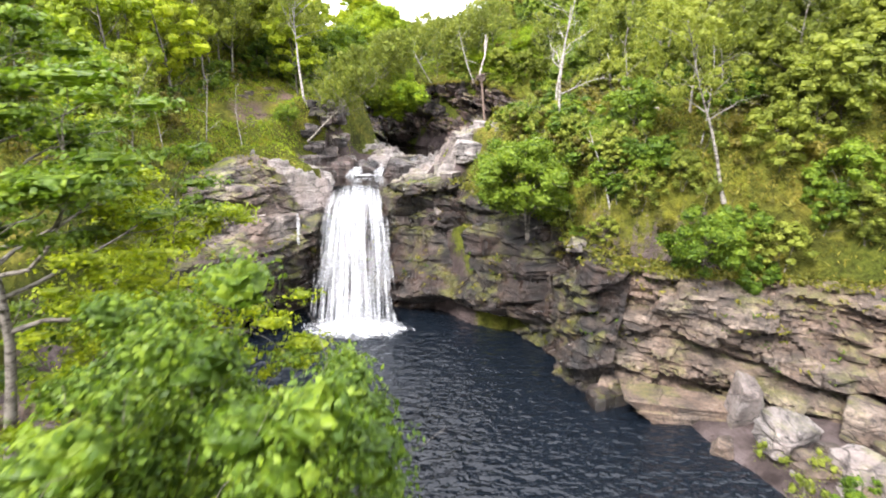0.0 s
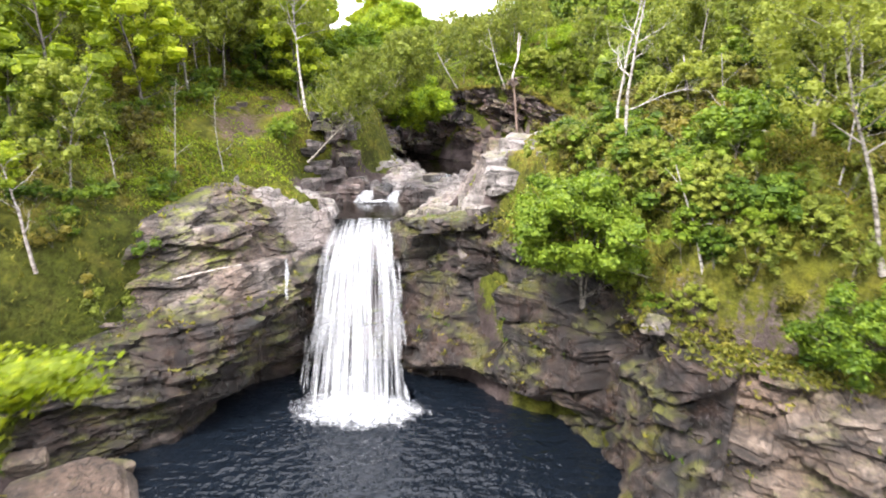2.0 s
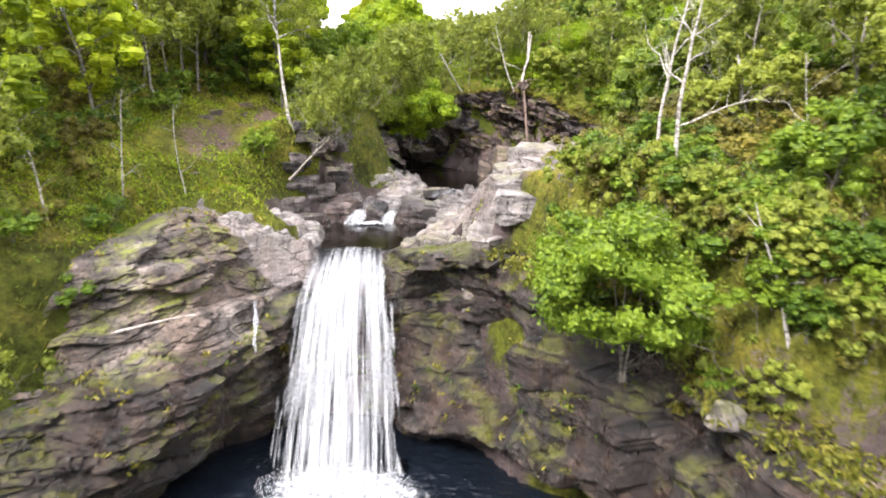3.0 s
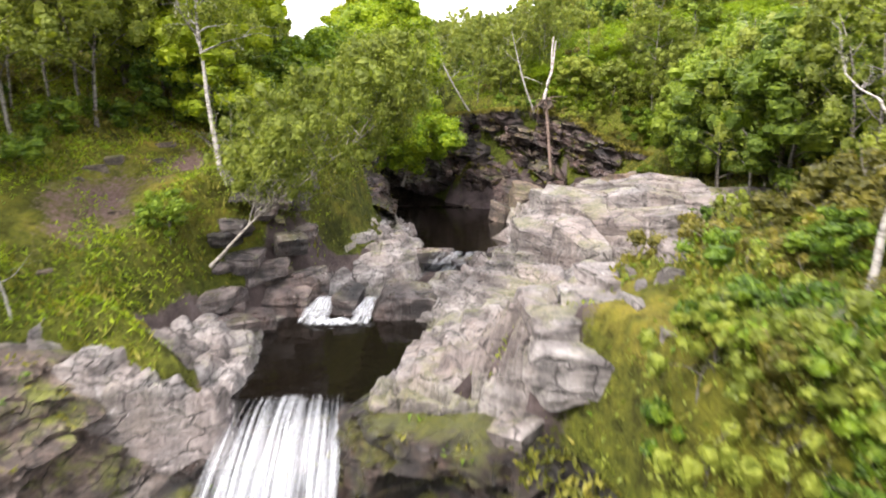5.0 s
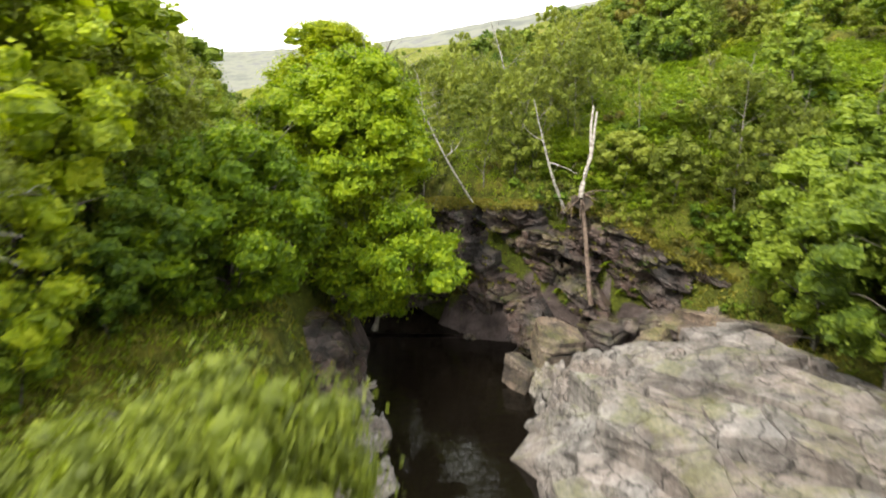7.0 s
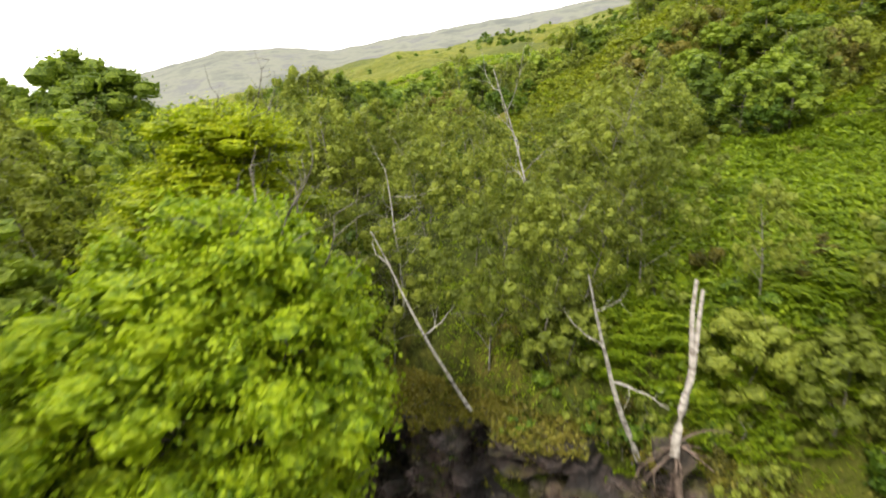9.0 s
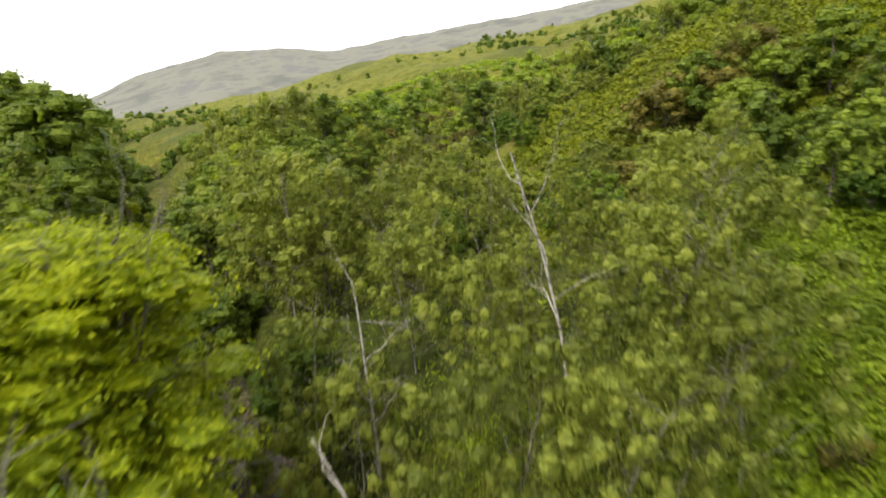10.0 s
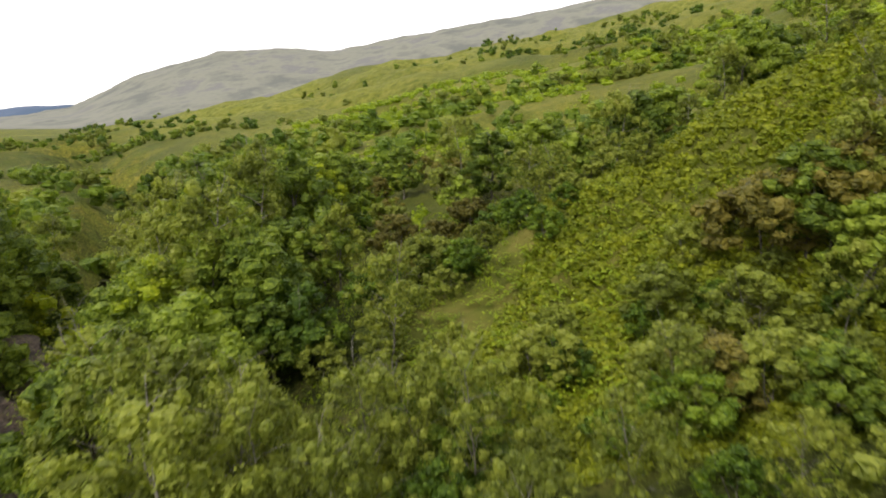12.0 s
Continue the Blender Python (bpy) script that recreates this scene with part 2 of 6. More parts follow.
def ground_material():
    m, n, l, b = material("mossy_ground", 0.95)
    p = coords(n)
    big, mid, fine = noise_node(n, l, p, 0.12, 4), noise_node(n, l, p, 0.6, 6), noise_node(n, l, p, 6.0, 8, rough=0.7)
    c = ramp(n, l, mid, (0.32, (0.065, 0.08, 0.014)), (0.5, (0.135, 0.165, 0.026)), (0.66, (0.235, 0.235, 0.045)), (0.8, (0.21, 0.155, 0.06)))
    c = mixed(n, l, ramp(n, l, big, (0.45, (0, 0, 0)), (0.6, (1, 1, 1))), c, ramp(n, l, fine, (0.35, (0.08, 0.115, 0.015)), (0.7, (0.20, 0.245, 0.036))))
    wide = noise_node(n, l, p, 0.022, 4)
    c = mixed(n, l, 0.8, c, ramp(n, l, wide, (0.38, (0.75, 0.85, 0.9)), (0.5, (1.1, 1.1, 0.9)), (0.62, (1.9, 1.65, 1.1))), "MULTIPLY")
    tuft = noise_node(n, l, p, 2.2, 5, rough=0.75)
    c = mixed(n, l, 0.85, c, ramp(n, l, tuft, (0.34, (0.25, 0.25, 0.25)), (0.52, (1, 1, 1)), (0.7, (1.7, 1.6, 1.3))), "MULTIPLY")
    fern = n.new("ShaderNodeAttribute")
    fern.attribute_name = "fern"
    lush = ramp(n, l, noise_node(n, l, p, 0.25, 8, rough=0.7), (0.36, (0.11, 0.145, 0.018)), (0.5, (0.24, 0.28, 0.036)), (0.64, (0.36, 0.35, 0.07)))
    c = mixed(n, l, maths(n, l, "MULTIPLY", fern.outputs["Fac"], 0.9), c, lush)
    at = n.new("ShaderNodeAttribute")
    at.attribute_name = "bare"
    stone = ramp(n, l, mid, (0.35, (0.07, 0.055, 0.045)), (0.55, (0.22, 0.18, 0.15)), (0.7, (0.34, 0.29, 0.25)))
    edge = ramp(n, l, maths(n, l, "ADD", at.outputs["Fac"], maths(n, l, "SUBTRACT", fine, 0.5)), (0.42, (0, 0, 0)), (0.6, (1, 1, 1)))
    c = mixed(n, l, edge, c, mixed(n, l, 0.5, stone, ramp(n, l, fine, (0.3, (0.4, 0.4, 0.4)), (0.7, (1.3, 1.3, 1.3))), "MULTIPLY"))
    trod = n.new("ShaderNodeAttribute")
    trod.attribute_name = "earth"
    worn = ramp(n, l, maths(n, l, "ADD", trod.outputs["Fac"], maths(n, l, "SUBTRACT", fine, 0.5)), (0.40, (0, 0, 0)), (0.62, (1, 1, 1)))
    c = mixed(n, l, worn, c, ramp(n, l, fine, (0.3, (0.17, 0.11, 0.08)), (0.55, (0.32, 0.23, 0.175)), (0.75, (0.42, 0.34, 0.28))))
    l.new(mixed(n, l, 1.0, c, (0.46, 0.43, 0.48), "MULTIPLY"), b.inputs["Base Color"])
    bumped(n, l, b, maths(n, l, "ADD", tuft, maths(n, l, "ADD", fine, mid)), 1.0, 0.30)
    return m


GROUND = ground_material()


def water_material(name, colour, scale, strength, rough=0.04):
    m, n, l, b = material(name, rough)
    b.inputs["Base Color"].default_value = (*colour, 1)
    b.inputs["IOR"].default_value = 1.33
    p = coords(n)
    w = maths(n, l, "ADD", noise_node(n, l, p, scale, 2, (1.0, 1.7, 1.0)), maths(n, l, "MULTIPLY", noise_node(n, l, p, scale * 2.7, 1), 0.28))
    bumped(n, l, b, w, strength, 0.34)
    return m


WATER_POOL = water_material("rippled_black_water", (0.004, 0.006, 0.009), 1.25, 0.8)
WATER_STILL = water_material("still_brown_water", (0.004, 0.003, 0.002), 1.2, 0.06)


def foam_material(name, cover, stretch):
    m, n, l, b = material(name, 0.6)
    u, v, e = (n.new("ShaderNodeAttribute") for _ in range(3))
    u.attribute_name, v.attribute_name, e.attribute_name = "across", "along", "cover"
    xyz = n.new("ShaderNodeCombineXYZ")
    l.new(u.outputs["Fac"], xyz.inputs[0])
    l.new(v.outputs["Fac"], xyz.inputs[1])
    s = noise_node(n, l, xyz.outputs[0], 1.0, 6, stretch, 0.65)
    a = maths(n, l, "ADD", s, maths(n, l, "SUBTRACT", e.outputs["Fac"], cover))
    a = ramp(n, l, a, (0.30, (0, 0, 0)), (0.80, (1, 1, 1)))
    l.new(ramp(n, l, s, (0.34, (0.17, 0.18, 0.195)), (0.62, (0.47, 0.485, 0.50))), b.inputs["Base Color"])
    tr = n.new("ShaderNodeBsdfTransparent")
    mx = n.new("ShaderNodeMixShader")
    l.new(a, mx.inputs[0])
    l.new(tr.outputs[0], mx.inputs[1])
    l.new(b.outputs[0], mx.inputs[2])
    l.new(mx.outputs[0], n["Material Output"].inputs["Surface"])
    bumped(n, l, b, s, 0.6, 0.15)
    return m


FOAM_FALL = foam_material("falling_white_water", 0.5, (4.2, 0.22, 1))
FOAM_FLAT = foam_material("churned_foam", 0.5, (2.6, 2.6, 1))

# ---- the lie of the land: the burn's line, its level and its banks, station by station up the glen ----
ST_Y = np.array([-80, 4, 12, 16, 24, 30, 36, 41.8, 45, 46, 52, 54, 58, 61.5, 64, 72, 79, 82, 88, 98, 112, 145, 260, 600.0])
ST_X = np.array([8, 8, 6.2, 2.2, -1.4, -3.5, -3.8, -5.6, -6.4, -6.25, -6.4, -6.6, -4.9, -1.5, -1.6, -2.3, -4.4, -6.8, -12, -19, -27, -42, -110, -400.0])
ST_HALF = np.array([4.5, 4.5, 7.2, 10.7, 12.4, 9.5, 6.3, 2.8, 1.7, 2.05, 3.35, 2.2, 1.8, 2.5, 2.3, 3.8, 3.2, 2.6, 2.6, 2.5, 2.6, 3, 4, 5.0])
ST_WATER = np.array([0, 0, 0, 0, 0, 0, 0, 0.5, 8, 8.02, 8.16, 8.2, 8.7, 9.25, 9.3, 9.3, 9.3, 9.6, 10.5, 11.5, 12.5, 13, 15, 17.0])
ST_LEFT_NEAR = np.array([4, 4.5, 4.8, 5, 6.5, 8.2, 9.6, 10.4, 11.5, 11.89, 14.22, 15, 15, 15, 15, 15, 15, 15.3, 16, 17, 18, 18, 20, 22.0])
ST_LEFT_FAR = np.array([14, 13, 13.6, 14, 15, 16.5, 18, 19, 20, 20.22, 21.56, 22, 22, 22, 22, 22, 22, 22, 22, 21, 20, 19, 20, 22.0])
ST_RIGHT_NEAR = np.array([2, 2, 3, 3.5, 7, 10.5, 12.6, 12.4, 11.6, 11.71, 12.38, 12.6, 13, 13.3, 13.5, 13.5, 13.5, 18.6, 19.4, 19.8, 20, 20, 21, 23.0])
ST_RIGHT_FAR = np.array([10, 11, 12.3, 13, 16, 18, 18.5, 18.5, 18.5, 18.5, 18.5, 18.5, 18.9, 19.3, 19.5, 20.5, 21.5, 24.6, 25.3, 25.5, 24, 25, 27, 25.0])

# bare shelves and shores beside the water: their width and height on each side
SHELF_Y = np.array([-80, 8, 16, 21.5, 24, 28, 31, 35, 43.8, 46, 52, 58, 64, 70, 79.0, 82, 90.0])
SHELF_LEFT_W = np.array([0, 0, 8, 6, 5, 3, 1.6, 0, 0, 4.0, 1.8, 1.8, 2.8, 2.4, 0.6, 0.3, 0])
SHELF_LEFT_Z = np.array([1, 1, 1, 1, 1, 1, 1, 1, 9.4, 10.8, 10.0, 10.0, 10.6, 11.0, 11.0, 11.2, 12.0])
SHELF_RIGHT_W = np.array([20, 20, 17, 11, 7.5, 4, 2, 0, 2.0, 9.0, 13.5, 14.0, 13.0, 12, 9, 0.3, 0])
SHELF_RIGHT_Z = np.array([1.5, 1.5, 1.3, 0.9, 0.6, 0.3, 0, 0, 9.2, 9.8, 10.6, 11.3, 12.3, 12.4, 12.0, 11.5, 12.0])


def stations(y):
    return [np.interp(y, ST_Y, v) for v in (ST_X, ST_HALF, ST_WATER, ST_LEFT_NEAR, ST_LEFT_FAR, ST_RIGHT_NEAR, ST_RIGHT_FAR)]


def bank_height(d, w, width, top, near, far, start, end, run=4.0):
    """From the burn's bed over its shelf, up the bank and on to the open slope, by the distance from the water."""
    bed = w - 1.2
    ledge = w + 0.35 + (top - w - 0.35) * np.clip((d - 0.4) / np.maximum(width, 0.1), 0, 1)
    low = bed + (np.where(width > 0.3, ledge, bed) - bed) * smooth(-0.5, 0.5, d)
    z = low + (near - low) * smooth(np.maximum(start, width), np.maximum(end, np.where(width > 0.3, width + run, 0.0)), d)
    return z + (far - near) * np.clip((d - np.maximum(6, width + 3)) / 19, 0, 1) ** 0.9


def gully(x, y):
    """The wooded gullies that run down the far hillside to the burn."""
    ph = (x * 0.42 + y - 176 + 16 * fbm(x * 0.02, y * 0.02, 31.0, 2)) % 64 - 32
    return np.exp(-(ph / 8.5) ** 2) * smooth(140, 165, y)


def land(x, y, rough=True):
    """The ground's height."""
    x, y = np.broadcast_arrays(np.asarray(x, float), np.asarray(y, float))
    cx, hw, w, ln, lf, rn, rf = stations(y)
    lw, lz, rw, rz = (np.interp(y, SHELF_Y, v) for v in (SHELF_LEFT_W, SHELF_LEFT_Z, SHELF_RIGHT_W, SHELF_RIGHT_Z))
    wob = 0.5 * value_noise(x * 0.3, y * 0.3, 3.0)
    dl, dr = cx - hw - x + wob, x - cx - hw + wob
    gorge = smooth(43, 46, y)
    start = 3.4 - 3.0 * gorge
    zl = bank_height(dl, w, lw, lz, ln, lf, start, 6.4 - 2.8 * gorge, 1.9)
    near_wall = smooth(25, 30, y) * (1 - gorge) * (1 - 0.75 * smooth(37.5, 41, y))
    zr = bank_height(dr, w, rw, rz, rn, rf, start * 0.75 - 1.35 * near_wall, 5.2 + 0.8 * gorge - 1.8 * near_wall, 4.0 - 2.6 * near_wall)
    zl = zl + 0.30 * np.clip(dl - 25, 0, 45) + 0.04 * np.clip(dl - 70, 0, 400) - 0.24 * smooth(90, 200, y) * np.clip(dl - 25, 0, 60)
    zr = zr + 0.195 * np.clip(dr - 25, 0, 520) + 0.10 * np.clip(dr - 545, 0, 2000)
    # the bank behind the gorge's end wall
    brow = np.interp(x, [3, 7, 10, 14, 19], [17.6, 17.2, 15.4, 14.6, 14.6]) * smooth(78.4, 80.0, y)
    zr = np.where((y > 78.4) & (y < 84) & (x > 6.2), np.maximum(zr, brow), zr)
    z = np.where(dl > dr, zl, zr)
    if rough:
        away = smooth(1, 7, np.maximum(dl, dr))
        z = z + away * (0.9 * fbm(x * 0.11, y * 0.11, 1.0, 3) + 0.35 * fbm(x * 0.5, y * 0.5, 2.0, 3))
        z = z + smooth(60, 260, np.maximum(dr, y - 140)) * (9 * fbm(x * 0.018, y * 0.012, 7.0, 3) + 2.2 * fbm(x * 0.06, y * 0.045, 9.0, 3))
        z = z - 8.0 * gully(x, y) * smooth(45, 110, dr)
    # the bracken spur that comes down off the hill
    crest = np.interp(x, [-6, 3.7, 10, 15.6, 21, 24, 40, 90], [24, 31, 34, 37.2, 40.2, 42.2, 50, 64]) + (0.8 * fbm(x * 0.12, y * 0.12, 41.0, 3) if rough else 0)
    spur = crest - 0.52 * np.clip(130 - y, 0, 60) - 0.45 * np.clip(y - 132, 0, 80)
    return z + np.where(x > -6, 1.0, 0.0) * np.log1p(np.exp(np.clip((spur - z) * 1.5, -30, 30))) / 1.5 * smooth(96, 108, y)


def axis(dense_a, dense_b, step, low, high, grow=1.18):
    mid = list(np.arange(dense_a, dense_b + step / 2, step))
    s, v = step, dense_b
    while v < high:
        s *= grow
        v += s
        mid.append(v)
    s, v = step, dense_a
    while v > low:
        s *= grow
        v -= s
        mid.insert(0, v)
    return np.array(mid)


def bracken_cover(x, y):
    """Where bracken keeps the trees away."""
    spots = ((15, 88, 8.5, 9.5), (1, 122, 7, 8), (34, 118, 14, 14), (30, 175, 16, 26), (46, 140, 15, 16))
    return np.max([np.exp(-(((x - a) / c) ** 2 + ((y - e) / f) ** 2)) for a, e, c, f in spots], axis=0)


def ground():
    xs, ys = axis(-28, 26, 0.45, -4200, 3200, 1.055), axis(0, 112, 0.45, -300, 4200, 1.055)
    X, Y = np.meshgrid(xs, ys, indexing="ij")
    Z = land(X, Y)
    # past the brow of the hill the land falls away
    far = np.hypot(X, Y)
    Z = np.maximum(Z - 0.25 * np.clip(far - 620, 0, 4000), np.minimum(Z, 14.0))
    cx, hw, *_ = stations(Y)
    off = np.abs(X - cx) - hw
    room = np.where(X > cx, np.interp(Y, SHELF_Y, SHELF_RIGHT_W), np.interp(Y, SHELF_Y, SHELF_LEFT_W))
    Z = Z - 1.3 * smooth(0.2, 1.0, room - off) * smooth(-0.6, 0.3, off) * smooth(43, 45, Y) * (1 - smooth(79, 80.5, Y))
    # the pool is deep right up to the undercut cliffs
    Z = Z - 1.8 * smooth(28, 30, Y) * (1 - smooth(43, 44, Y)) * (1 - smooth(1.0, 2.6, Z))
    me = quad_mesh("ground", np.stack([X, Y, Z], -1).reshape(-1, 3), grid_quads(len(xs), len(ys)), GROUND, True)
    cx, hw, *_ = stations(Y)
    d = np.abs(X - cx) - hw
    sw = np.where(X > cx, np.interp(Y, SHELF_Y, SHELF_RIGHT_W), np.interp(Y, SHELF_Y, SHELF_LEFT_W))
    bare = (1 - smooth(0.0, 1.4 - 0.9 * smooth(43, 46, Y), d - sw + 1.6 * fbm(X * 0.25, Y * 0.25, 4.0, 3))) * smooth(-50, 0, Y) * (1 - smooth(90, 120, Y))
    bare = np.maximum(bare, 0.9 * np.exp(-(((X - 1.3) / 1.7) ** 2 + ((Y - 43.2) / 2.4) ** 2) ** 2))
    track = np.exp(-((X + 15.5 - 1.5 * np.sin(Y * 0.12)) / 2.2) ** 2) * smooth(44, 49, Y) * (1 - smooth(54, 60, Y)) * (0.75 + 0.8 * fbm(X * 0.5, Y * 0.5, 6.0, 3))
    float_attribute(me, "bare", bare)
    float_attribute(me, "earth", track)
    hill = np.maximum(smooth(110, 190, Y + 0.5 * X) * smooth(20, 60, X - stations(Y)[0]), smooth(0, 5, X + 4 - 0.45 * (Y - 106)) * smooth(106, 112, Y))
    float_attribute(me, "fern", np.clip(np.maximum(hill * (0.75 + 1.1 * fbm(X * 0.02, Y * 0.02, 12.0, 3)), smooth(0.12, 0.4, bracken_cover(X, Y))), 0, 1))
    return tagged(new("ground", me), "mossy heather and grass hillside with bare stony banks", "ground", kind="structure")


ground()


def far_hills():
    az = np.linspace(-1.1, 0.9, 260)
    ds = np.linspace(1500, 3000, 40)
    A, D = np.meshgrid(az, ds, indexing="ij")
    pts_a = np.array([-1.1, -0.845, -0.677, -0.566, -0.416, -0.317, -0.238, -0.123, 0.105, 0.3, 0.9])
    pts_h = np.array([0.0, 0.0, 0.021, 0.070, 0.1075, 0.112, 0.105, 0.1265, 0.162, 0.20, 0.25])
    crest = np.interp(A, pts_a, pts_h) * 2914 + 17
    t = (D - 1500) / 1500
    Z = 4 + (crest + 16) * smooth(0, 1, t) * (0.8 + 0.2 * t) + 14 * t * fbm(A * 14, D * 0.004, 1.0, 5) + 8 * fbm(A * 50, D * 0.012, 3.0, 4) * t
    me = quad_mesh("backdrop_hills", np.stack([D * A, D, Z], -1).reshape(-1, 3), grid_quads(len(az), len(ds)), None, True)
    m, n, l, b = material("hazed_hill_grass", 1.0)
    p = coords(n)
    # hill grass greyed and paled: the distance haze is put into its colour
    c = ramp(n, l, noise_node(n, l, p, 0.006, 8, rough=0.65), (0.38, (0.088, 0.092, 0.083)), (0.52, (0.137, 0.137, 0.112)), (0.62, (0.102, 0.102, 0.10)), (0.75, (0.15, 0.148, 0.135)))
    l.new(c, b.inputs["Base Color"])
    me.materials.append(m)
    tagged(new("backdrop_hills", me), "grassy mountains far up the glen, paled by haze in their colour", "hills", kind="structure")
    X = np.linspace(-4400, -2300, 60)
    Y = np.linspace(3600, 4200, 8)
    XX, YY = np.meshgrid(X, Y, indexing="ij")
    T = (YY - 3600) / 600
    Z = 10 + 175 * smooth(0, 1, T) * (0.75 + 0.35 * fbm(XX * 0.0012, YY * 0.001, 2.0, 4)) * smooth(-4400, -3100, XX) * (1 - 0.55 * smooth(-2800, -2300, XX))
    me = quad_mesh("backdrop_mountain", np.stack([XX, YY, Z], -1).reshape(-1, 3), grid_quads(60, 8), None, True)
    m, n, l, b = material("hazed_mountain", 1.0)
    # the blue of the air in between is painted on as base colour
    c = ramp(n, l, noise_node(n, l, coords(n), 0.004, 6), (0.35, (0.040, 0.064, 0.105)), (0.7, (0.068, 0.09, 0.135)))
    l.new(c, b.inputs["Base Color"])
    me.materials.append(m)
    tagged(new("backdrop_mountain", me), "mountain on the far horizon, haze blue in its colour", "hills", kind="structure")


far_hills()


# ---- cliffs: layered sheets between a foot line and a brow line ----
def cells(u, v, seed):
    """Irregular blocks: a number for each block, the distance to its joints, and the lean of its face."""
    i, j = np.floor(u), np.floor(v)
    f1, f2, ids = np.full(u.shape, 9.0), np.full(u.shape, 9.0), np.zeros(u.shape)
    du, dv = np.zeros(u.shape), np.zeros(u.shape)
    for a in (-1, 0, 1):
        for b in (-1, 0, 1):
            px, py = i + a + hashed(i + a, j + b, seed), j + b + hashed(i + a, j + b, seed + 11)
            d = np.hypot(u - px, v - py)
            near = d < f1
            f2 = np.where(near, f1, np.minimum(f2, d))
            ids = np.where(near, hashed(i + a, j + b, seed + 23), ids)
            du, dv = np.where(near, u - px, du), np.where(near, v - py, dv)
            f1 = np.where(near, d, f1)
    lean = du * (np.sin(ids * 91.7) * 1.0) + dv * (np.cos(ids * 57.3) * 1.0)
    return ids, f2 - f1, lean


def layered(s, z, seed, thick=0.5, length=1.8):
    """Broken beds of rock: how far each block stands proud."""
    u = s + 0.4 * fbm(s * 0.5, z * 0.5, seed, 2)
    v = z + 0.40 * fbm(s * 0.25, z * 0.35, seed + 2, 2)
    big, gap, lean = cells(u / (length * 2.2), v / (thick * 3.4), seed)
    mid, gap2, lean2 = cells(u / length, v / (thick * 1.2), seed + 40)
    fine, gap3, lean3 = cells(u / (length * 0.45), v / (thick * 0.45), seed + 80)
    k = np.floor(v / (thick * 2.1))
    shelf = 0.45 * (hashed(k, seed) - 0.5)
    out = 1.5 * (big - 0.5) + 0.6 * lean + 0.40 * (mid - 0.5) + 0.22 * lean2 + 0.08 * (fine - 0.5) + 0.05 * lean3 + shelf
    return out - 0.25 * np.exp(-(gap / 0.04) ** 2) - 0.12 * np.exp(-(gap2 / 0.05) ** 2) - 0.03 * np.exp(-(gap3 / 0.08) ** 2)


LEDGES, BROWS = [], []


def cliff(name, rows, mat, seed, dip=0.0, amp=1.0, step=0.13, thick=0.5, label="", foot=-1.0, inward=2.2, back=False, hollow=None, above=False, length=1.8):
    rows = np.array(rows, float)[::-1 if back else 1]
    seg = np.hypot(*np.diff(rows[:, :2], axis=0).T)
    nu, nv = int(seg.sum() / step), int((rows[:, 4].max() + 1) / step)
    pos = np.concatenate([[0], np.cumsum(seg)]) / seg.sum()
    cols = [np.interp(np.linspace(0, 1, nu), pos, rows[:, i]) for i in range(6)]
    k = int(1.0 / step)
    ker = np.hanning(2 * k + 1)
    cols = [np.convolve(np.pad(c, k, mode="edge"), ker / ker.sum(), mode="valid") for c in cols]
    bx, by, tx, ty, tz, und = cols
    dx, dy = np.gradient(bx), np.gradient(by)
    nx, ny = dy / np.hypot(dx, dy), -dx / np.hypot(dx, dy)
    s = np.linspace(0, seg.sum(), nu)[:, None]
    h = np.linspace(0, 1.0, nv)[None, :]
    z = foot + (tz[:, None] - foot) * np.minimum(h / 0.86, 1)
    lip = np.clip((h - 0.86) / 0.14, 0, 1)
    f = np.clip((z - foot) / (tz[:, None] - foot), 0, 1) if above else np.clip(z / tz[:, None], 0, 1)
    prof = f ** 1.15
    X = bx[:, None] + (tx - bx)[:, None] * prof
    Y = by[:, None] + (ty - by)[:, None] * prof
    out = amp * layered(s, z + dip * s, seed, thick, length) + 1.3 * amp * fbm(s * 0.20, z * 0.24, seed, 4) + 0.10 * fbm(s * 2.2, z * 2.6, seed + 9, 3)
    out = out - und[:, None] * (1 - smooth(0.6, 1.9, z + 0.5 * value_noise(s * 0.4, 0, seed)))
    if hollow:
        hs, hz, rs, rz, deep = hollow
        bowl = np.exp(-(((s - hs) / rs) ** 2 + ((z - hz) / rz) ** 2) ** 2)
        out = out * (1 - 0.75 * bowl) - deep * bowl + 0.06 * bowl * np.sin(z * 16 + 3 * np.cos((s - hs) * 0.9))
    out = out * (1 - lip * 0.8) - lip * inward
    Z = z + lip * 0.25 + 0.25 * fbm(s * 0.5, h * 6, seed + 4, 3) * f
    V = np.stack([X + nx[:, None] * out, Y + ny[:, None] * out, Z], -1)
    me = quad_mesh(name, V.reshape(-1, 3), grid_quads(nu, nv, True), mat, False)
    nrm = np.cross(np.gradient(V, axis=1), np.gradient(V, axis=0))
    level = np.abs(nrm[..., 2]) / (np.linalg.norm(nrm, axis=-1) + 1e-9)
    green = (level > 0.45) & (V[..., 2] > foot + 3.2) & (fbm(V[..., 0] * 0.5 + seed, V[..., 1] * 0.5, V[..., 2] * 0.5, 3) > 0.02)
    LEDGES.append(V[green])
    BROWS.append(V[:, int(nv * 0.84):].reshape(-1, 3))
    return tagged(new(name, me), label, "cliff", kind="structure")


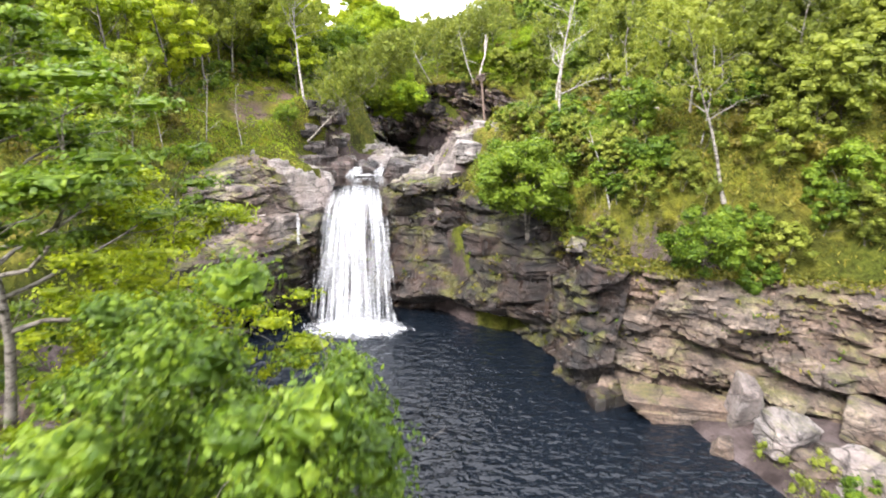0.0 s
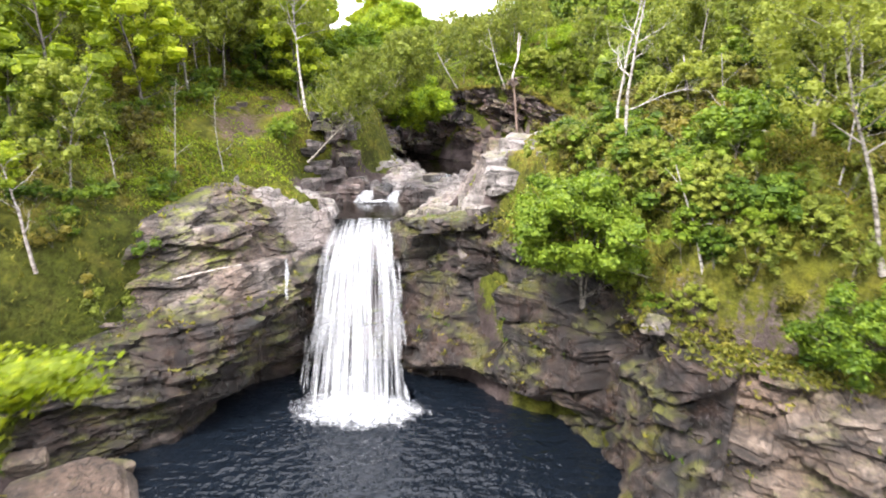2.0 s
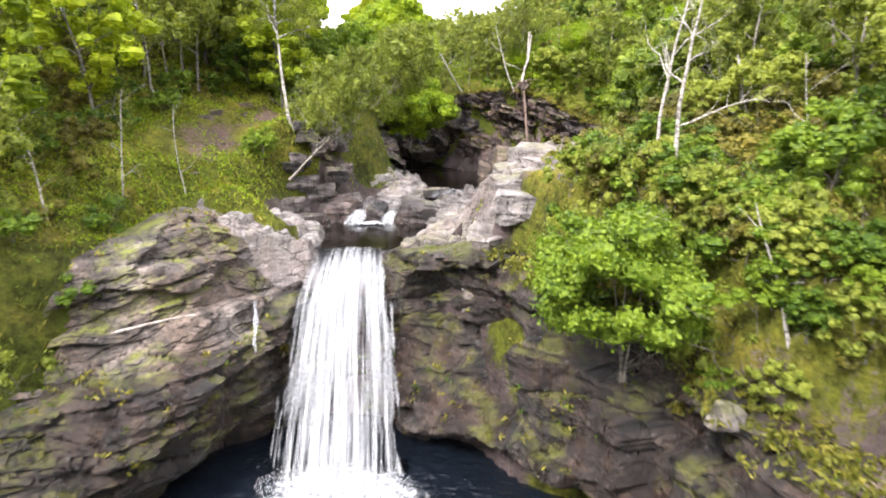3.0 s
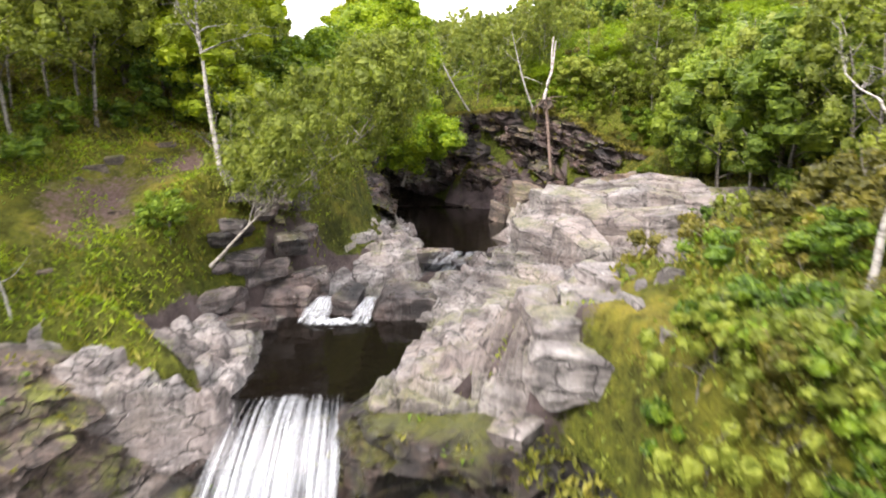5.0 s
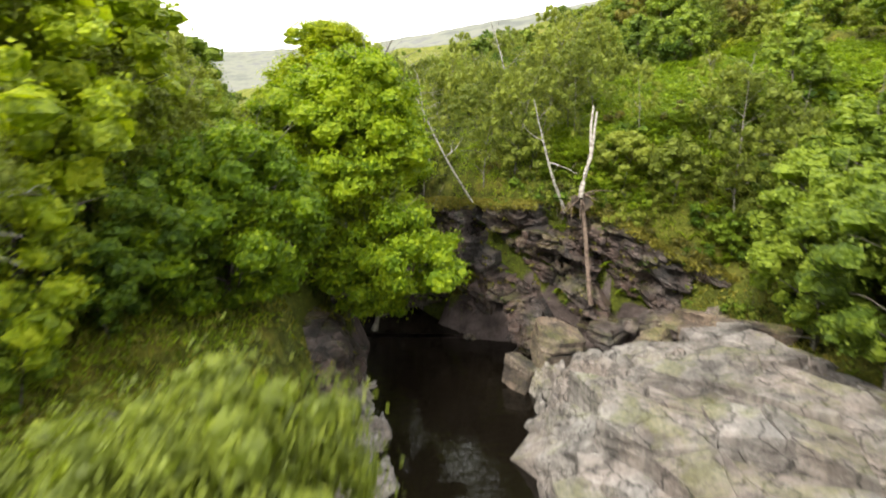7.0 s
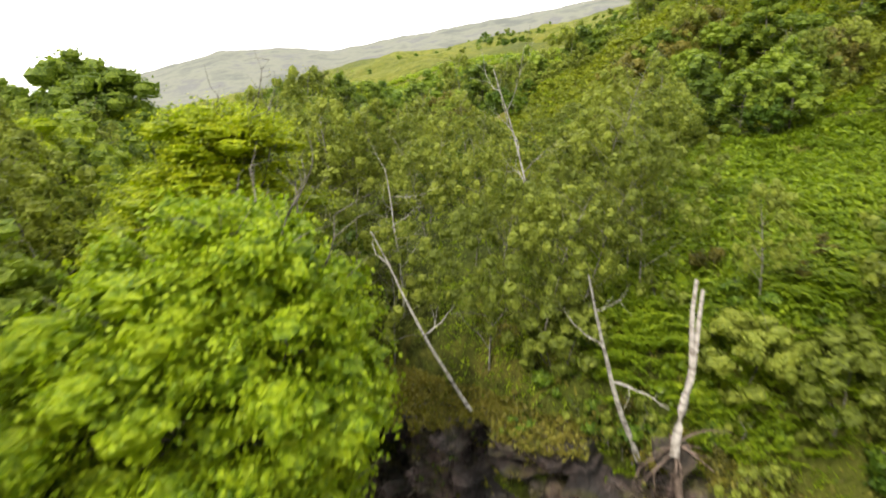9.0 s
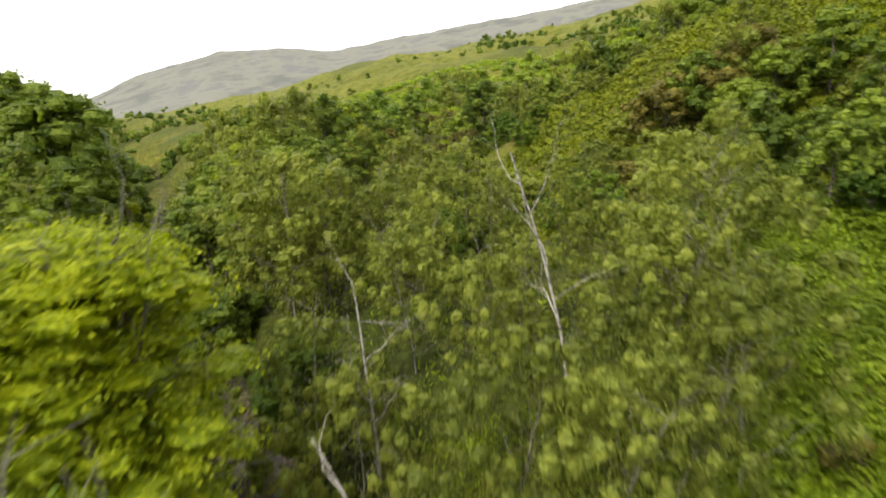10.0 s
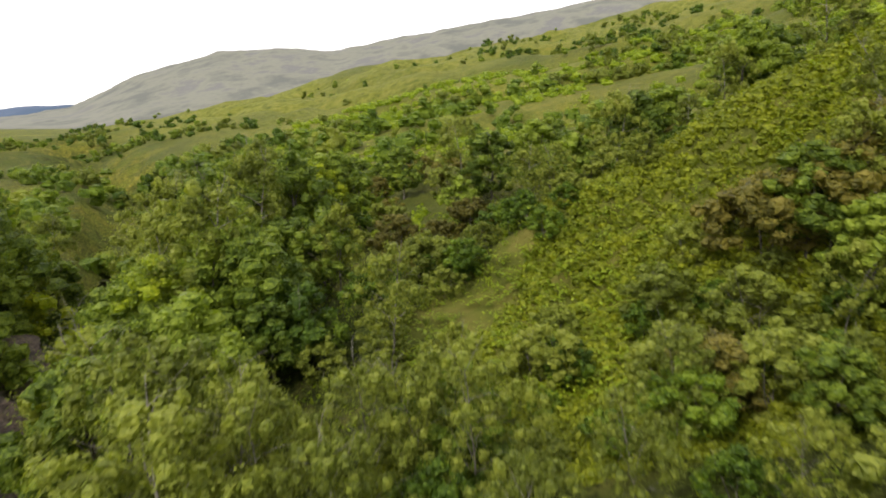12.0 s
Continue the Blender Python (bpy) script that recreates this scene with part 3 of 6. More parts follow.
# near-black for wet rock and, round the alcove, for overhang shade put into the colour
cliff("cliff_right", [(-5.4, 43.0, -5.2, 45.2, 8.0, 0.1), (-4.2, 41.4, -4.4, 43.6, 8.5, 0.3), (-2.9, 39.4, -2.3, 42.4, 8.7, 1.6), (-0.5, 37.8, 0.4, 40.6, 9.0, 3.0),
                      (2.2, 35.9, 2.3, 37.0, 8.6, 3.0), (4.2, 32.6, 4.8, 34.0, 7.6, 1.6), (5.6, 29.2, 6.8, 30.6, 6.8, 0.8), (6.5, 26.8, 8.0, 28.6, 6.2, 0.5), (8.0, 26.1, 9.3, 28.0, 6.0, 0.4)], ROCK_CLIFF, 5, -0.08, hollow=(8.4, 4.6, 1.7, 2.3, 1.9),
      label="wet cliff undercut above the pool, overhang shade in its dark colour")
cliff("cliff_strata", [(7.3, 26.6, 8.6, 28.6, 6.1, 0.3), (9.8, 25.4, 11, 27.6, 5.9, 0.3), (13.8, 24.2, 15, 26.4, 5.9, 0.2),
                       (19, 21.5, 20.5, 24.5, 6.0, 0.2), (30, 16, 31, 19, 6.5, 0.2)], ROCK_STRATA, 11, 0.10, 0.85, step=0.1, thick=0.25, length=1.1, label="layered buff rock face beside the pool")
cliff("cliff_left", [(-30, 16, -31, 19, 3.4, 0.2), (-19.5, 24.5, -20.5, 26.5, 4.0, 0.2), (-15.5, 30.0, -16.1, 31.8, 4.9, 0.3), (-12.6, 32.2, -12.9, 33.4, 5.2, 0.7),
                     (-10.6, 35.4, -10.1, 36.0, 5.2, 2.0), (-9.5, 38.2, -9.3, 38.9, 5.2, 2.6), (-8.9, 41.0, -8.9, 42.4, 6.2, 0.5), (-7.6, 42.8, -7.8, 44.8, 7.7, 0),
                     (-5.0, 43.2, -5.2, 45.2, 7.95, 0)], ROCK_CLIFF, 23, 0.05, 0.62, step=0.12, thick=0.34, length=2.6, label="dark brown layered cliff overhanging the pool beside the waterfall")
cliff("cliff_left_upper", [(-32, 19, -34, 23, 6.5, 0), (-20.6, 27.6, -22, 31, 7.6, 0), (-16.8, 32.8, -18.2, 35.8, 8.7, 0), (-13.5, 34.8, -15.2, 38, 9.7, 0), (-11.2, 37.2, -13.2, 40.2, 10.4, 0),
                           (-9.9, 39.9, -12.3, 42.4, 10.5, 0), (-8.9, 42.2, -10.6, 44.8, 9.5, 0), (-8.7, 43.4, -9.2, 45.6, 8.3, 0)], ROCK_BUFF, 29, -0.10, 0.7, step=0.13, thick=0.42, length=2.4, foot=4.3, inward=4.2, above=True,
      label="buff stepped rock slabs above the dark cliff")


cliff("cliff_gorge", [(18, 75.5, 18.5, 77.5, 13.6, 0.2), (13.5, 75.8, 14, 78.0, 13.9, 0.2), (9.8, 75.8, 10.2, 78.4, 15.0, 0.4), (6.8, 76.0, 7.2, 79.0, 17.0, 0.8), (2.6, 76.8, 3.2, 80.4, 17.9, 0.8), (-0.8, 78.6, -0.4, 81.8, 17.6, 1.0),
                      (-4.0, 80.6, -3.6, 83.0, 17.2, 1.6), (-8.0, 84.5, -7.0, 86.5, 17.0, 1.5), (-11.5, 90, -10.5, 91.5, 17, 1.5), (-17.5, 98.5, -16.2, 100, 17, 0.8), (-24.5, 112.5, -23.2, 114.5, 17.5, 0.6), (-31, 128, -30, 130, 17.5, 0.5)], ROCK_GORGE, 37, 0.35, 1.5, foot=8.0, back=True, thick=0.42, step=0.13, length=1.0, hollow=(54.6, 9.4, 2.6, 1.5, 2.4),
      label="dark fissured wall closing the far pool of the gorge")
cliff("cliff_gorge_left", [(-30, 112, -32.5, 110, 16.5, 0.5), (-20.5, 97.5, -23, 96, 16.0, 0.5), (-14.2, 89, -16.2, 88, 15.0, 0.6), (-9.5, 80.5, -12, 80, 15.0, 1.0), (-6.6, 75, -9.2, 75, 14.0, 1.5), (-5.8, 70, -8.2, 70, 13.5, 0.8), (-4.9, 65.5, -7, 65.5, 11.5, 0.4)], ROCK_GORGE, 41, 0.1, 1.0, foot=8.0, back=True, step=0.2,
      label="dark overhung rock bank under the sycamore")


# ---- bare rock by the upper pools ----
def right_edge(y):
    cx, hw, *_ = stations(y)
    return np.where(y < 46, -4.5, cx + hw)


def left_edge(y):
    cx, hw, *_ = stations(y)
    return np.where(y < 46, -8.3, cx - hw)


def right_top(x, y):
    """The pale rock on the true side of the burn: a worn pavement, then a high knoll by the far pool."""
    x, y = np.broadcast_arrays(np.asarray(x, float), np.asarray(y, float))
    d, w = x - right_edge(y), np.maximum(stations(y)[2], 8.1)
    rise = np.interp(y, [43, 46, 52, 57, 60, 64, 72, 78], [0.9, 1.2, 1.5, 1.5, 2.3, 2.8, 2.9, 2.6])
    slope = np.interp(y, [43, 46, 50, 56, 60, 66, 78], [0.15, 0.22, 0.13, 0.09, 0.05, 0.05, 0.05])
    z = w + rise * (1 - np.exp(-np.clip(d, 0, 40) / (1.6 - 0.6 * smooth(57, 60, y)))) + slope * np.clip(d, 0, 40) + 1.7 * smooth(3.9, 5.6, d) * (1 - smooth(45, 49, y))
    z = z - 1.1 * np.exp(-((y - 57.4 + 0.16 * x) / 0.9) ** 2) * smooth(0.5, 3.0, d)
    return z - 1.8 * (1 - smooth(-0.7, 0.25, d))


def left_top(x, y):
    x, y = np.broadcast_arrays(np.asarray(x, float), np.asarray(y, float))
    d, w = left_edge(y) - x, np.maximum(stations(y)[2], 8.1)
    return w + 0.3 + np.interp(y, [44, 48, 54, 62, 76], [0.55, 0.5, 0.35, 0.5, 0.6]) * np.clip(d, 0, 5.5) - 1.8 * (1 - smooth(-0.7, 0.25, d))


def rock_mass(name, x0, x1, y0, y1, top, inside, mat, seed, rough, label, turn=0.62, dip=0.12, bed=0.46, step=0.13):
    """Bedrock in dipping beds, parted by joints into large blocks."""
    xs, ys = np.arange(x0, x1, step), np.arange(y0, y1, step)
    X, Y = np.meshgrid(xs, ys, indexing="ij")
    wob, wob2 = 0.9 * fbm(X * 0.35, Y * 0.35, seed, 3), 0.9 * fbm(X * 0.35, Y * 0.35, seed + 5, 3)
    U, W = X * math.cos(turn) + Y * math.sin(turn) + wob, Y * math.cos(turn) - X * math.sin(turn) + wob2
    r = rough(X, Y)
    big, gap, lean = cells(U / 2.3, W / 4.0, seed)
    mid, gap2, lean2 = cells(U / 0.9, W / 1.8, seed + 31)
    up = top(X, Y) + r * (0.75 * (big - 0.5) + 0.5 * lean + 0.28 * (mid - 0.5) + 0.2 * lean2) + 0.35 * fbm(X * 0.4, Y * 0.4, seed + 7, 3)
    q = (up + dip * U) / bed + 0.5 * fbm(X * 0.3, Y * 0.3, seed + 8, 2)
    k = np.floor(q)
    bedded = up + bed * (k + smooth(0.80, 1.0, q - k) - q)
    Z = 0.18 * up + 0.82 * bedded
    Z = Z - r * (0.85 * np.exp(-(gap / 0.10) ** 2) + 0.24 * np.exp(-(gap2 / 0.12) ** 2)) + 0.05 * fbm(X * 1.6, Y * 1.6, seed + 9, 3) + 0.03 * fbm(X * 5, Y * 5, seed + 10, 2)
    m = inside(X, Y) + 0.5 * fbm(X * 0.35, Y * 0.35, seed + 3, 3) * (inside(X, Y) > 0.02)
    Z = Z - 3.0 * (1 - smooth(0.05, 0.5, m))
    quads = grid_quads(len(xs), len(ys))
    quads = quads[(smooth(0.05, 0.5, m).ravel()[quads] > 0.02).any(1)]
    used, where = np.unique(quads, return_inverse=True)
    me = quad_mesh(name, np.stack([X, Y, Z], -1).reshape(-1, 3)[used], where.reshape(-1, 4), mat, False)
    return tagged(new(name, me), label, "rock", kind="structure")


def clip_polygon(poly, p, n):
    """The part of a polygon on the side of p away from n."""
    out = []
    for k in range(len(poly)):
        a, c = poly[k], poly[(k + 1) % len(poly)]
        da, dc = float(np.dot(a - p, n)), float(np.dot(c - p, n))
        if da <= 0:
            out.append(a)
        if (da < 0) != (dc < 0):
            out.append(a + (c - a) * (da / (da - dc)))
    return out


def ragged(rng, poly, cut, jag):
    """A polygon's outline, drawn in a little and broken along its edges."""
    mid = np.mean(poly, 0)
    pts = []
    for k in range(len(poly)):
        a, c = poly[k], poly[(k + 1) % len(poly)]
        ln = np.linalg.norm(c - a)
        if ln < 0.12:
            continue
        for s in np.linspace(0, 1, 1 + max(1, int(ln / 0.7)), endpoint=False):
            q = a + (c - a) * s
            d = q - mid
            pts.append(q - d / (np.linalg.norm(d) + 1e-6) * (cut + rng.uniform(0, jag)))
    return pts


def slab_mesh(rng, poly, top, tilt, layers, thick, worn=0.0):
    """Beds lying on one another, each smaller than the one below, with chipped upper edges."""
    V, F = [], []
    mid = np.mean(poly, 0)
    z0 = 0.0
    cur = poly
    for k in range(layers):
        if k:
            a = rng.uniform(0, 6.28) if rng.uniform() < 0.4 else rng.normal(3.9, 0.5)
            n = np.array([np.cos(a), np.sin(a)])
            size = max(np.ptp([float(np.dot(q, n)) for q in cur]), 0.3)
            cur = clip_polygon(cur, np.mean(cur, 0) + n * size * rng.uniform(-0.12, 0.22), n)
            z0 += rng.uniform(0.10, 0.34)
        if len(cur) < 3:
            break
        line = ragged(rng, cur, 0.0 + 0.03 * k, 0.07)
        if len(line) < 3:
            break
        c = np.mean(line, 0)
        m, i0 = len(line), len(V)
        chip = rng.uniform(0.02, 0.07) * (1 + 2.0 * worn)
        slope = tilt + rng.normal(0, 0.035, 2)
        for ring in range(3):
            for q in line:
                p = q if ring < 2 else q + (c - q) * min(0.35, chip * rng.uniform(0.7, 1.8) / (np.linalg.norm(c - q) + 1e-6))
                z = z0 + float(np.dot(p - mid, slope))
                if ring == 0:
                    p, z = q + (q - c) * 0.06, z - (thick if k == 0 else 0.6)
                elif ring == 1:
                    z -= chip * rng.uniform(0.4, 1.3)
                V.append((p[0], p[1], top + z))
        V.append((c[0], c[1], top + z0 + float(np.dot(c - mid, slope)) + rng.uniform(-0.03, 0.06)))
        for q in range(m):
            r = (q + 1) % m
            F += [(i0 + q, i0 + r, i0 + m + r, i0 + m + q), (i0 + m + q, i0 + m + r, i0 + 2 * m + r, i0 + 2 * m + q), (i0 + 2 * m + q, i0 + 2 * m + r, i0 + 3 * m)]
    return V, F


def slabs(shelf_ob, x0, x1, y0, y1, inside, seed, mats, lift, dip, worn, level, deep=1.0, share=1.0):
    """Pale slabs broken along joints, laid close over a shelf."""
    rng = np.random.default_rng(seed)
    ca, sa = np.cos(0.62), np.sin(0.62)
    turn = np.array([[ca, sa], [-sa, ca]])
    stretch = np.array([1.0, 2.0])
    pts = []
    for _ in range(5200):
        p = np.array([rng.uniform(x0 - 2, x1 + 2), rng.uniform(y0 - 2, y1 + 2)])
        r = (0.8 + 2.3 * rng.uniform() ** 1.3) * (1.0 + 0.7 * float(worn(p[1])))
        q = turn @ p / stretch
        if all(np.hypot(*(q - o[1])) > 0.85 * (r + o[2]) * 0.62 for o in pts):
            pts.append((p, q, r))
    Q = np.array([o[1] for o in pts])
    R = np.array([o[2] for o in pts])
    for k, (p, q, r) in enumerate(pts):
        if float(inside(p[0], p[1])) < 0.6 or rng.uniform() > share:
            continue
        poly = [q + np.array(c) * 4.5 for c in ((-1, -1), (1, -1), (1, 1), (-1, 1))]
        near = np.argsort(np.hypot(*(Q - q).T))[1:16]
        for o in near:
            d = Q[o] - q
            w = np.linalg.norm(d)
            poly = clip_polygon(poly, q + d * (0.5 + 0.25 * (r - R[o]) / (r + R[o])), d / w)
        poly = [turn.T @ (v * stretch) for v in poly]
        if len(poly) < 3:
            continue
        e = 0.2
        gx = float(level(p[0] + e, p[1]) - level(p[0] - e, p[1])) / (2 * e)
        gy = float(level(p[0], p[1] + e) - level(p[0], p[1] - e)) / (2 * e)
        soft = float(worn(p[1]))
        steep = 0.6 - 0.4 * soft
        tilt = np.clip(np.array([gx, gy]) * 0.8, -steep, steep) + np.array(dip) + rng.normal(0, 0.15 * (1 - 0.7 * soft), 2)
        bed = round(float(rng.normal(0, 1.1))) * 0.22
        top = float(level(p[0], p[1])) + lift + bed * (1 - 0.6 * soft) + 1.1 * float(fbm(p[0] * 0.22, p[1] * 0.22, seed, 2)) * (1 - 0.6 * soft)
        layers = int(rng.choice((1, 2, 3), p=(0.2, 0.45, 0.35)))
        V, F = slab_mesh(rng, poly, top - 0.08 * layers, tilt, layers, deep, soft)
        me = bpy.data.meshes.new("slab")
        me.from_pydata([tuple(map(float, v)) for v in V], [], F)
        me.materials.append(mats[int(rng.uniform() > 0.95)])
        part("slab", me, shelf_ob)


def lip_line(x):
    """The brow of the cliffs beside the fall."""
    return np.interp(x, [-12, -8.4, -7.6, -5.2, -4.4, -2.3, 0.4, 2.3], [42.6, 44.2, 45.1, 45.1, 43.9, 43.25, 42.3, 42.2])


def bank(side, width, y1):
    def inside(X, Y):
        d = (X - right_edge(Y)) if side > 0 else (left_edge(Y) - X)
        wd = np.interp(Y, SHELF_Y, width) + 1.3
        return np.minimum(smooth(-0.8, -0.1, d), 1 - smooth(wd - 1.5, wd + 1.0, d)) * smooth(-0.3, 0.3, Y - lip_line(X)) * (1 - smooth(y1 - 2, y1, Y))
    return inside


right_bank, left_bank = bank(1, np.where(SHELF_Y < 46, np.maximum(SHELF_RIGHT_W, 5.0), SHELF_RIGHT_W), 74), bank(-1, np.where((SHELF_Y > 43) & (SHELF_Y < 46), 4.5, SHELF_LEFT_W), 76)
knoll = rock_mass("rock_shelf_right", -6, 16, 39, 79.5, lambda x, y: right_top(x, y) - 0.5 * smooth(57.6, 59.5, y + 0.2 * x), right_bank, ROCK_PALE, 3, lambda x, y: 0.30 + 0.70 * smooth(56.5, 60, y + 0.25 * x), "pale jointed rock knoll and worn pavement beside the upper burn")
rock_mass("rock_shelf_left", -17, -3, 42, 77, left_top, left_bank, ROCK_PALE, 8, lambda x, y: 0.55 + 0 * y, "pale rock ledges above the waterfall", -0.5)
rock_mass("rock_bank", -1.0, 5.6, 36.8, 46.0, lambda x, y: land(x, y) + 0.40, lambda x, y: smooth(-1.0, -0.3, x) * (1 - smooth(3.6, 5.2, x + 0.35 * (41 - y))) * smooth(37.0, 38.0, y) * (1 - smooth(44.6, 45.8, y)) * smooth(-0.22, -0.06, fbm(x * 0.45, y * 0.45, 19.0, 3)), ROCK_PALE, 14, lambda x, y: 0.9 + 0 * y, "pale lichen-covered rock breaking out of the steep bank", -0.4, 0.3)
slabs(knoll, -3, 14, 57, 78, lambda x, y: right_bank(x, y) * smooth(57.5, 59, y + 0.25 * x), 3, (ROCK_PALE, ROCK_STRATA), 0.12, (0.04, 0.03), lambda y: 0.25 + 0 * y, right_top, 1.6, 0.85)


# ---- loose rocks ----
def rock_mesh(name, seed, n=14, mat=None, flatness=0.6):
    g = np.linspace(-1, 1, n)
    A, B = np.meshgrid(g, g, indexing="ij")
    V, Q, off = [], [], 0
    for ax in range(3):
        for sg in (-1, 1):
            p = np.zeros((n, n, 3))
            p[..., ax], p[..., (ax + 1) % 3], p[..., (ax + 2) % 3] = sg, A, B
            V.append(p.reshape(-1, 3))
            Q.append(grid_quads(n, n, sg < 0) + off)
            off += n * n
    V, Q = np.concatenate(V), np.concatenate(Q)
    V, same = np.unique(np.round(V, 5), axis=0, return_inverse=True)
    Q = same.reshape(-1)[Q]
    P = V / np.linalg.norm(V, axis=1, keepdims=True)
    rng = np.random.default_rng(seed)
    box = np.array([[1, 0, 0], [-1, 0, 0], [0, 1, 0], [0, -1, 0], [0, 0, 1], [0, 0, -1.0]]) + rng.normal(0, 0.16, (6, 3))
    cuts = rng.normal(size=(5, 3))
    planes = np.concatenate([box, cuts])
    planes /= np.linalg.norm(planes, axis=1, keepdims=True)
    depth = np.concatenate([rng.uniform(0.70, 0.85, 6), rng.uniform(0.78, 1.0, 5)])
    r = np.min(depth[None] / np.maximum(P @ planes.T, 0.05), axis=1)
    r = r + 0.04 * fbm(P[:, 0] * 2 + seed, P[:, 1] * 2, P[:, 2] * 2, 3)
    r = r + 0.035 * fbm(P[:, 0] * 7 + seed, P[:, 1] * 7, P[:, 2] * 7, 3)
    P = P * r[:, None]
    bed = np.floor(P[:, 2] * 4.2 + 0.5 * fbm(P[:, 0] * 1.5, P[:, 1] * 1.5, seed, 2))
    P[:, :2] *= (1 + 0.09 * (hashed(bed, seed + 3) - 0.5))[:, None]
    return quad_mesh(name, P * 0.58, Q, mat, False)


ROCK_MESHES = {}


def rock(x, y, z, size, turn=0.0, lean=0.0, mat=ROCK_PALE, kind=0, label="pale angular boulder resting among other rocks", name="boulder"):
    key = (kind, mat.name)
    if key not in ROCK_MESHES:
        ROCK_MESHES[key] = rock_mesh("boulder", 31 * kind + 5, 17 if kind < 30 else 9, mat)
    ob = new(name, ROCK_MESHES[key])
    ob.matrix_world = pose(x, y, z, lean, lean * 0.6, turn) @ Matrix.Diagonal((*size, 1))
    return tagged(ob, label, "boulder", "boulders by the burn")


# ---- water ----
def water_sheet(name, x0, x1, y0, y1, z, mat, label, step=0.22, wave=0.0):
    xs, ys = np.arange(x0, x1, step), np.arange(y0, y1, step)
    X, Y = np.meshgrid(xs, ys, indexing="ij")
    Z = z + wave * (fbm(X * 1.3, Y * 1.8, 1.0, 3) + 0.5 * value_noise(X * 3.4, Y * 4.4, 2.0))
    me = quad_mesh(name, np.stack([X, Y, Z], -1).reshape(-1, 3), grid_quads(len(xs), len(ys)), mat, True)
    return tagged(new(name, me), label, "water", kind="structure")


water_sheet("water_plunge_pool", -24, 24, -20, 43.0, 0.0, WATER_POOL, "dark rippled water of the plunge pool", 0.3, 0.07)
water_sheet("water_upper_pool", -12, -2.5, 44.95, 53.6, 8.2, WATER_STILL, "still peaty pool above the waterfall", 0.25, 0.004)
water_sheet("water_far_pool", -9, 3.5, 62.2, 80, 9.35, WATER_STILL, "dark pool under the far gorge wall", 0.3, 0.004)


def burn(name, y0, y1, label):
    """The burn farther up, level by level."""
    ys, u = np.arange(y0, y1, 0.6), np.linspace(-1, 1, 8)
    cx, hw, w, *_ = stations(ys)
    X = cx[:, None] + (hw[:, None] + 0.8) * u[None, :]
    Y = np.broadcast_to(ys[:, None], X.shape)
    Z = np.broadcast_to(w[:, None] + 0.02, X.shape)
    me = quad_mesh(name, np.stack([X, Y, Z], -1).reshape(-1, 3), grid_quads(len(ys), 8), WATER_STILL, True)
    return tagged(new(name, me), label, "water", kind="structure")


burn("water_upper_burn", 80.3, 170, "dark burn winding up the wooded gorge")


def fall(name, top_a, top_b, foot_a, foot_b, seed, layers, mat, label, bulge=0.5, drop=1.7):
    """A sheet of falling water from a lip line to a foot line, thrown forward as it drops."""
    base = new(name)
    ta, tb, fa, fb = (np.array(v, float) for v in (top_a, top_b, foot_a, foot_b))
    for k in range(layers):
        nu, nv = (70, 90) if name == "waterfall" else (30, 30)
        small = 0.0 if name == "waterfall" else 1.0
        u, v = np.meshgrid(np.linspace(0, 1, nu), np.linspace(0, 1, nv), indexing="ij")
        top = ta + (tb - ta) * u[..., None]
        foot = fa + (fb - fa) * u[..., None]
        across = v ** (1 / drop)
        P = np.empty((nu, nv, 3))
        P[..., :2] = top[..., :2] + (foot - top)[..., :2] * across[..., None]
        P[..., 2] = top[..., 2] + (foot - top)[..., 2] * v
        w = np.linalg.norm(fb - fa)
        strand = fbm(u * w * 1.6 + seed + 9 * k, v * 1.2, k, 4)
        P[..., 1] -= bulge * (0.55 * strand + 0.35 * np.sin(u * 3.14)) * smooth(0.0, 0.25, v) + 0.16 * k
        P[..., 0] += 0.15 * fbm(u * 4, v * 2.5, seed + k, 3)
        me = quad_mesh("sheet", P.reshape(-1, 3), grid_quads(nu, nv), mat, True)
        float_attribute(me, "across", u * w + 3.7 * k)
        float_attribute(me, "along", v * 8)
        rag = 0.12 * fbm(v * 5, u * 2, seed + 3 * k, 3)
        edge = smooth(0, 0.10 + 0.10 * small, u + rag) * (1 - smooth(0.90 - 0.10 * small, 1, u + rag)) * (smooth(0.0, 0.05, v) if small else smooth(-0.26, 0.06, v + 0.08 * fbm(u * 6, v * 2, seed + k, 3)))
        float_attribute(me, "cover", ((0.41, 0.37, 0.33, 0.30)[k] - 0.05 * (1 - smooth(0.0, 0.45, u)) * (1 - v) * (1 - small) - 0.08 * v - 0.07 * (1 - small) * (1 - smooth(0.0, 0.14, v + 0.05 * strand)) + 0.08 * np.sin(u * 3.14) - 0.14 * (1 - small) * np.exp(-((u - 0.68) / 0.05) ** 2) * smooth(0.05, 0.2, v) * (1 - smooth(0.4, 0.8, v))  + (0.04 if name != "rapid" else -0.13) * small) * edge - 0.40 * (1 - edge))
        part("water_sheet", me, base)
    return tagged(base, label, "waterfall")


